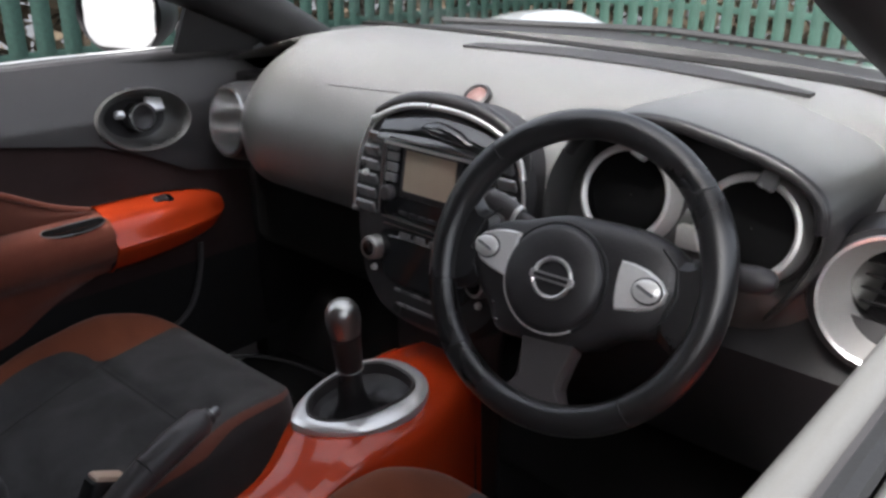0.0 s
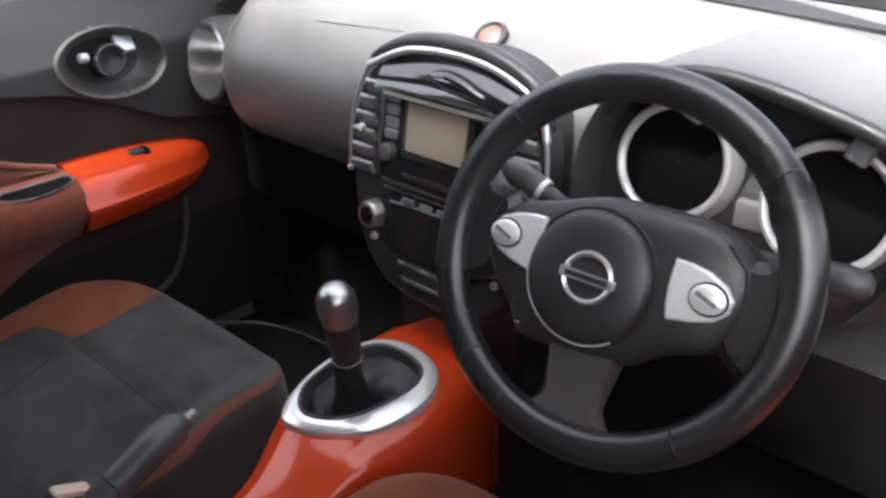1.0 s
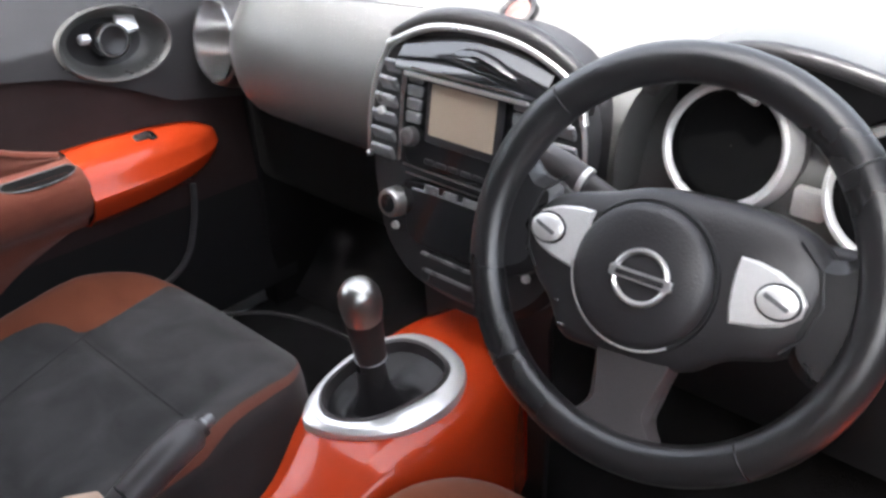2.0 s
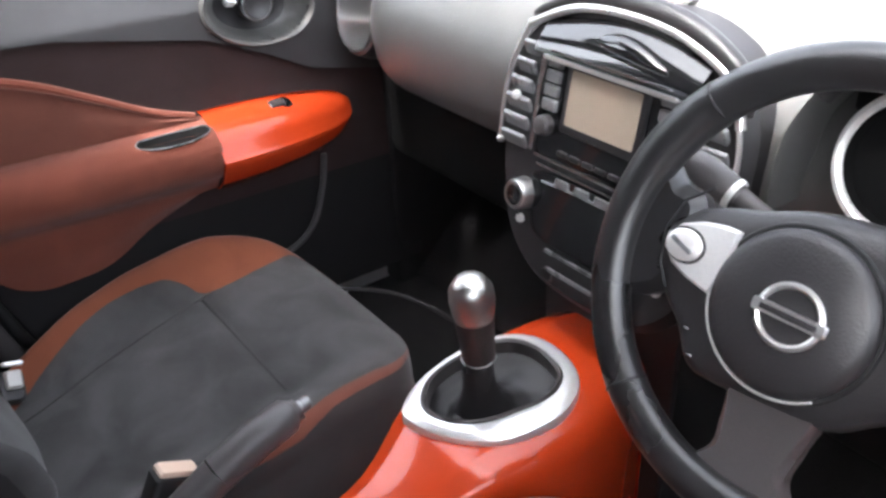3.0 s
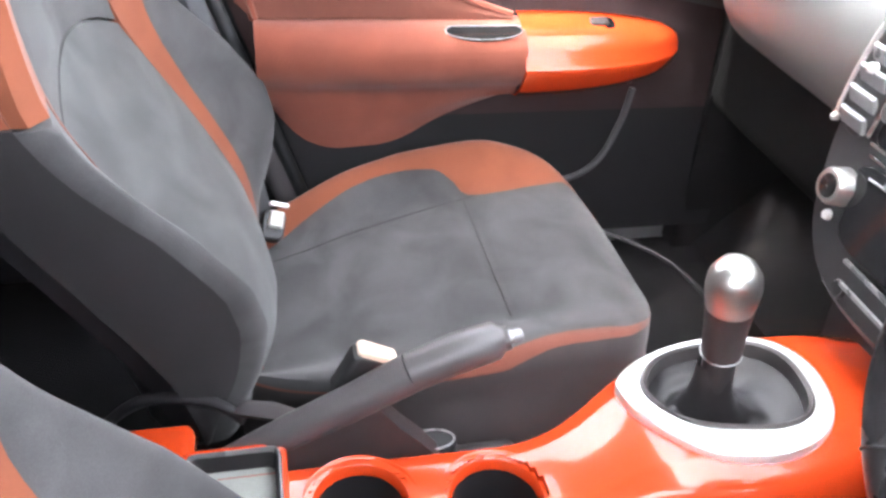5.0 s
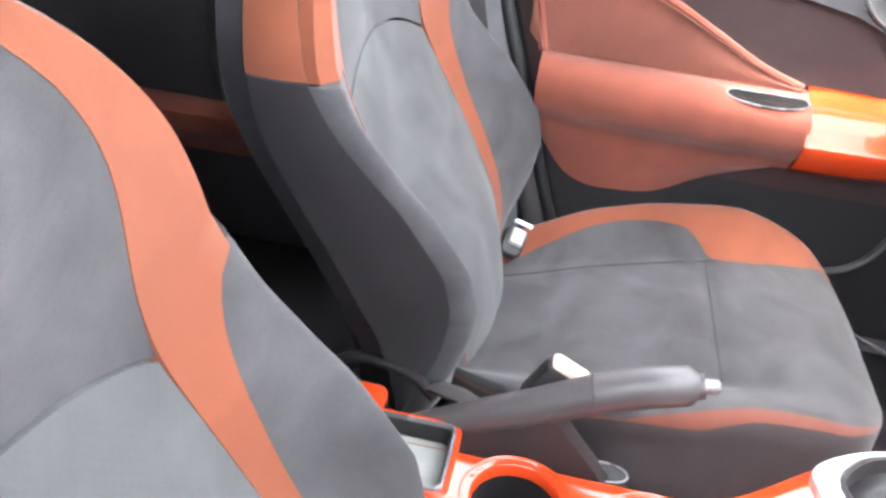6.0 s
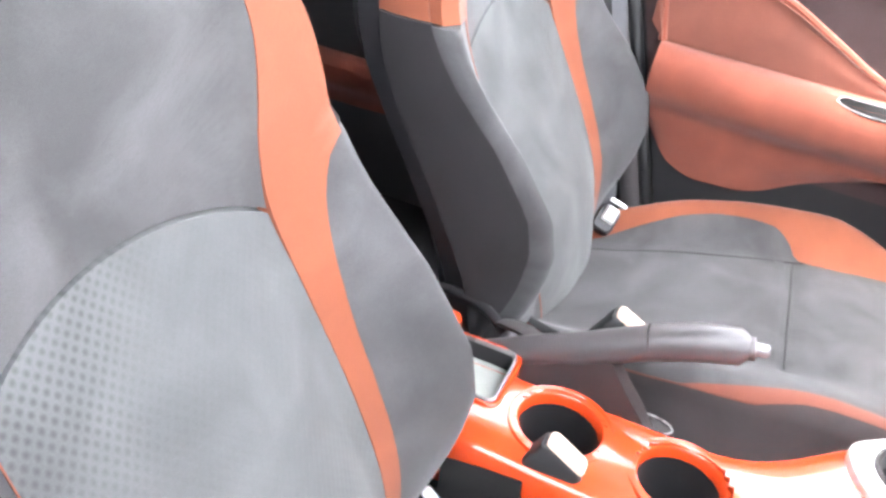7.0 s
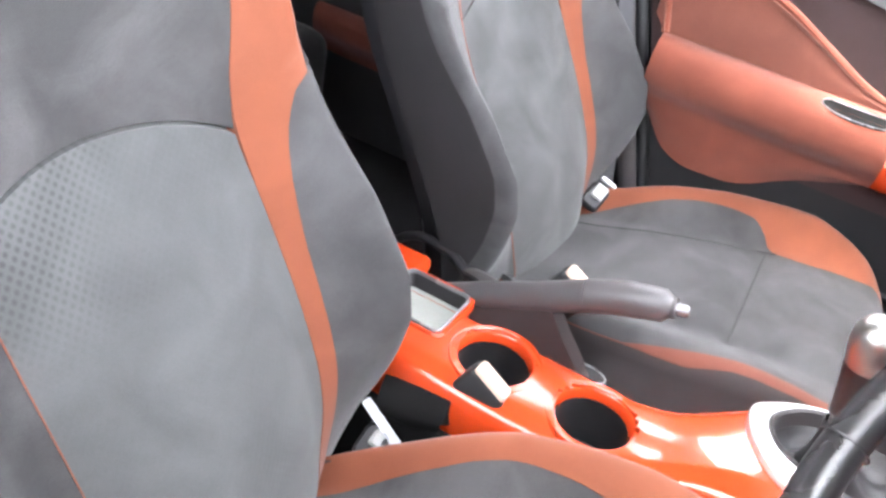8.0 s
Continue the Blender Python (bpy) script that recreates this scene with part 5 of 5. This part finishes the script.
    for dx in (-0.05, 0.05):
        part("headrest_post", tube([(cx + dx, -0.70, 1.06), (cx + dx, -0.73, 1.20)], 0.006, 10), CHROME, seat)

    # cushion
    def cush(dx, y):
        a = abs(dx)
        mid = rise * lerp([(-0.45, -0.4), (-0.38, 0.1), (-0.25, 0.9), (-0.12, 1.0), (-0.04, 0.7), (0.08, 0.1)], y) + sum(lerp([(-0.45, 0.448), (-0.36, 0.468), (-0.28, 0.492), (-0.18, 0.513), (-0.09, 0.530), (-0.02, 0.536), (0.03, 0.535), (0.075, 0.526), (0.112, 0.498), (0.132, 0.470), (0.146, 0.43)], y + d) for d in (-0.018, -0.009, 0, 0.009, 0.018)) / 5
        mid -= 0.007 * math.exp(-((y + 0.10) / 0.011) ** 2) * (1 if a < 0.16 else 0)
        lift = lerp([(-0.45, 0.024), (-0.32, 0.034), (-0.2, 0.038), (-0.05, 0.034), (0.05, 0.014), (0.1, 0.0)], y) * (1.34 if dx < 0 else 0.75)
        z = mid
        edge = chs(y)
        foot = min(0.13, edge - 0.02)
        if a > foot:
            k = min(1, (a - foot) / (edge - foot))
            z += lift * math.sin(min(1, k / 0.8) * math.pi / 2) ** 2
            turn = 0.78 if dx < 0 else 0.70
            if k > turn:
                q = (k - turn) / (1 - turn)
                z -= 0.042 * (1 - math.sqrt(max(0, 1 - q * q)))
        return z

    def chalf(y):
        return lerp([(-0.45, 0.15), (-0.40, 0.185), (-0.34, 0.215), (-0.275, 0.240), (-0.18, 0.254), (-0.09, 0.257), (-0.02, 0.253), (0.025, 0.243), (0.05, 0.226), (0.073, 0.196), (0.098, 0.150), (0.118, 0.098), (0.134, 0.050), (0.146, 0.012)], y)

    def chs(y):
        return sum(chalf(y + d) for d in (-0.02, -0.01, 0, 0.01, 0.02)) / 5

    def obound(y, s=-1):
        """Inner edge of the orange side strip on the cushion."""
        if s > 0:
            return chs(y) - lerp([(-0.45, 0.004), (-0.22, 0.008), (-0.15, 0.022), (-0.08, 0.036), (0.0, 0.038), (0.05, 0.026), (0.09, 0.008)], y)
        return min(chs(y) - 0.004, sum(lerp([(-0.45, 0.110), (-0.40, 0.135), (-0.347, 0.160), (-0.278, 0.186), (-0.234, 0.195), (-0.18, 0.196), (-0.135, 0.190), (-0.11, 0.166), (-0.085, 0.140), (-0.03, 0.142), (0.03, 0.152), (0.075, 0.165), (0.1, 0.14)], y + d) for d in (-0.008, 0, 0.008)) / 3)

    ys = [-0.45 + 0.596 * i / 60 for i in range(61)]
    rows = [[(cx + d, y, cush(d, y)) for d in [-obound(y) + (obound(y) + obound(y, 1)) * j / 40 for j in range(41)]] for y in ys]
    part("cushion", slab(rows, (0, 0, -0.03)), GREY_CLOTH, seat, "grey cloth cushion with a cross seam")
    for s in (-1, 1):
        lim = lambda y: max(obound(y, s) + 0.001, min(chs(y) - 0.007, obound(y, s) + (0.018 * lerp([(0.0, 1), (0.09, 0.2)], y) if s > 0 else 1.0)))
        rows = [[(cx + s * d, y, cush(s * d, y) + 0.0005) for d in [obound(y, s) + (lim(y) - obound(y, s)) * k / 10 for k in range(11)]] for y in ys]
        # the +x strip takes a browner cloth, which paints in its side shade
        part("cushion_edge", slab(rows, (0, 0, -0.014)), ORANGE_CLOTH if s < 0 else INSERT_AND_SHADE_CLOTH, seat, "orange cloth cushion edge")
        rows = []
        for y in ys:
            row = [(cx + s * d, y, cush(s * d, y)) for d in [lim(y) + (chs(y) - lim(y)) * k / 8 for k in range(9)]]
            z1 = cush(s * chs(y), y)
            flare = 0.034 * lerp([(-0.30, 0), (-0.20, 1), (0.05, 1), (0.12, 0)], y) if s > 0 else 0.0
            row += [(cx + s * (chs(y) + 0.004 * math.sin(k * math.pi) + flare * min(1, k / 0.6)), y, z1 + (0.37 - z1) * k) for k in (0.1, 0.2, 0.35, 0.5, 0.65, 0.8, 1)]
            rows.append(row)
        part("cushion_side", slab(rows, (-s * 0.008, 0, -0.004)), LIT_SIDE_CLOTH, seat, "brown-grey cloth cushion side, lightened as if lit")
    # sewn seams
    part("cross_seam", tube([(cx + d, -0.10, cush(d, -0.10) + 0.0004) for d in [-0.14 + 0.02 * k for k in range(15)]], 0.0018, 6), SEAM, seat)
    seam = [(-0.095 - 0.047 * k / 12, -0.42 + 0.335 * k / 12) for k in range(13)]
    part("side_seam", tube([(cx + d, y, cush(d, y) + 0.0004) for d, y in seam], 0.0012, 6), SEAM, seat)
    part("seat_base", box(cx - 0.17, cx + 0.17, -0.42, 0.02, 0.34, 0.44, 0.02, 2), BLACK, seat)
    for dx in (-0.17, 0.17):
        part("seat_rail", box(cx + dx - 0.02, cx + dx + 0.02, -0.5, 0.08, 0.30, 0.345, 0.004), BLACK, seat)
    return seat


build_seat(0.384, 0.04, 0.0, 0.006, 0.040, MESH_CLOTH)
build_seat(-0.384, 0.0, 0.11, -0.001, 0.0, WORN_CLOTH)


# ---- belts and buckles ----
def buckle(at, lean, top, label, tail, thick, along=(0, 1, 0), length=0.058):
    """Black case on a stalk with a pale key on its top; its broad side runs along a direction."""
    b = thing("belt_buckle", at, label, "belt buckle", "seat belt buckles")
    m = frame_of(at, lean, along)
    # stalk coloured deep black to pass for the dark gap around it
    part("stalk", tube([m @ Vector((0, 0, 0.012))] + [Vector(p) for p in tail], [thick * k for k in (0.75, 1.0, 1.0, 0.8)], 14, flat=0.7), VOID, b)
    case = part("case", plate(rounded(0.030, 0.054, 0.007), m, length, 0.004), RUBBER, b)
    part("release_key", plate(rounded(0.023, 0.047, 0.004), m @ Matrix.Translation((0, 0, length - 0.002)), 0.008, 0.003), top, case, "pale release key")
    return b


buckle((-0.113, -0.322, 0.545), (0.0, 0.45, 0.89), TAN, "black belt buckle with pale key beside the handbrake", ((-0.113, -0.33, 0.53), (-0.113, -0.36, 0.50), (-0.11, -0.40, 0.46)), 0.020)
buckle((0.103, -0.356, 0.486), (-0.08, 0.45, 0.85), TAN, "black belt buckle with pale key beside the driver seat", length=0.090, tail=((0.100, -0.352, 0.505), (0.108, -0.385, 0.500), (0.120, -0.430, 0.496)), thick=0.044)


def anchor(at, face, label, size=1.0, bar=()):
    """Belt anchor low beside a seat: a black foot with a pale plastic cover."""
    b = thing("belt_anchor", at, label, "belt anchor", "seat belt anchors")
    m = frame_of(at, face, (0, 0, 1))
    part("foot", plate(rounded(0.036, 0.046, 0.010), m @ Matrix.Rotation(-0.40, 4, "Z") @ Matrix.Translation((-0.004, -0.014, -0.022)), 0.022, 0.004), BLACK, b)
    turn = Matrix.Rotation(-0.40, 4, "Z")
    part("cover", plate(rounded(0.023 * size, 0.027 * size, 0.004), m @ turn @ Matrix.Translation((-0.002, -0.006, 0)), 0.010, 0.004), WHITE, b, "pale plastic cover")
    if not bar:
        part("tongue", plate(rounded(0.030, 0.006, 0.003), m @ turn @ Matrix.Translation((0.0, 0.018, -0.002)), 0.010, 0.003), SILVER, b, "pale metal tongue")
    if bar:
        strip = plate(rounded(0.012, (Vector(bar[1]) - Vector(bar[0])).length, 0.004), frame_of((Vector(bar[0]) + Vector(bar[1])) / 2, face, Vector(bar[1]) - Vector(bar[0])), 0.004, 0.0015)
        part("anchor_bar", strip, KEYPAD, b, "dull steel bar")
    return b


anchor((-0.528, -0.388, 0.510), (0.72, 0.22, 0.66), "black belt anchor with pale cover low beside the passenger seat")
anchor((0.160, -0.402, 0.470), (0.62, 0.28, 0.72), "black belt anchor with a steel bar beside the driver cushion", 0.75, ((0.150, -0.436, 0.498), (0.176, -0.374, 0.486)))


def belt(s):
    """Belt that runs down the pillar and doubles back, with slack folds."""
    b = thing("seat_belt", (s * 0.68, -0.5, 0.40), "grey seat belt hanging down the door pillar", "seat belt", "front seat belts")
    for dy, dx, name in ((0.0, 0.0, "webbing"), (-0.034, 0.012, "webbing")):
        pts = spline([(s * (0.640 + dx), -0.640 + dy, 1.30), (s * (0.655 + dx), -0.548 + dy, 1.0), (s * (0.665 + dx), -0.484 + dy, 0.75), (s * (0.660 + dx), -0.440 + dy, 0.55), (s * (0.655 + dx), -0.415 + dy, 0.42)], 6)
        rows = [[p + Vector((s * -0.006 * math.cos(q * 2.6), q * 0.022, 0)) for q in (-1, -0.5, 0, 0.5, 1)] for p in pts]
        part(name, sheet(rows, 0.002), WEBBING, b)
    part("anchor", box(min(s * 0.64, s * 0.67), max(s * 0.64, s * 0.67), -0.47, -0.41, 0.40, 0.44, 0.005), BLACK, b)


belt(-1)

# ---- rear bench ----
card = thing("rear_door_card", (-0.70, -1.0, 0.30), "dark rear door lining with a rust cloth armrest", "car door")
part("panel", box(-0.705, -0.688, -1.46, -0.60, 0.296, 1.00, 0.004), DOOR_TRIM, card)
rows = []
for i in range(17):
    y = -1.12 + 0.26 * i / 16
    f = math.sin(math.pi * (0.08 + 0.84 * i / 16)) ** 0.5
    rows.append([(-0.690 + dx * f, y, z) for dx, z in ((0.0, 0.575), (0.030, 0.572), (0.046, 0.560), (0.050, 0.540), (0.040, 0.52), (0.012, 0.50), (0.004, 0.48), (0.0, 0.465))])
part("armrest", slab(rows, (-0.006, 0, 0)), DOOR_CLOTH, card, "rust cloth armrest")
bench = thing("rear_bench", (0, -1.4, 0.30), "dark cloth rear bench seat", "car seat")
part("cushion", box(-0.62, 0.62, -1.50, -1.02, 0.36, 0.56, 0.05, 4), SIDE_CLOTH, bench)
part("backrest", box(-0.62, 0.62, -1.64, -1.48, 0.50, 1.08, 0.05, 4, Matrix.Rotation(0.25, 4, "X")), SIDE_CLOTH, bench)

# ---- floor things ----
for s in (-1, 1):
    solo("floor_mat", sheet([[(s * 0.37 + x, y, 0.304 + 0.012 * math.exp(-((y - 0.42) / 0.1) ** 2)) for y in (0.02, 0.12, 0.25, 0.40)] for x in (-0.22, -0.1, 0.1, 0.22)], 0.004), CARPET, "black carpet floor mat in the footwell", "floor mat", group="floor mats")
solo("kick_rail", tube(spline([(-0.60, 0.05, 0.44), (-0.48, 0.22, 0.43), (-0.30, 0.27, 0.42), (-0.14, 0.25, 0.42)], 5), 0.004, 8), BLACK, "black plastic rail low in the passenger footwell", "trim strip", kind="structure")
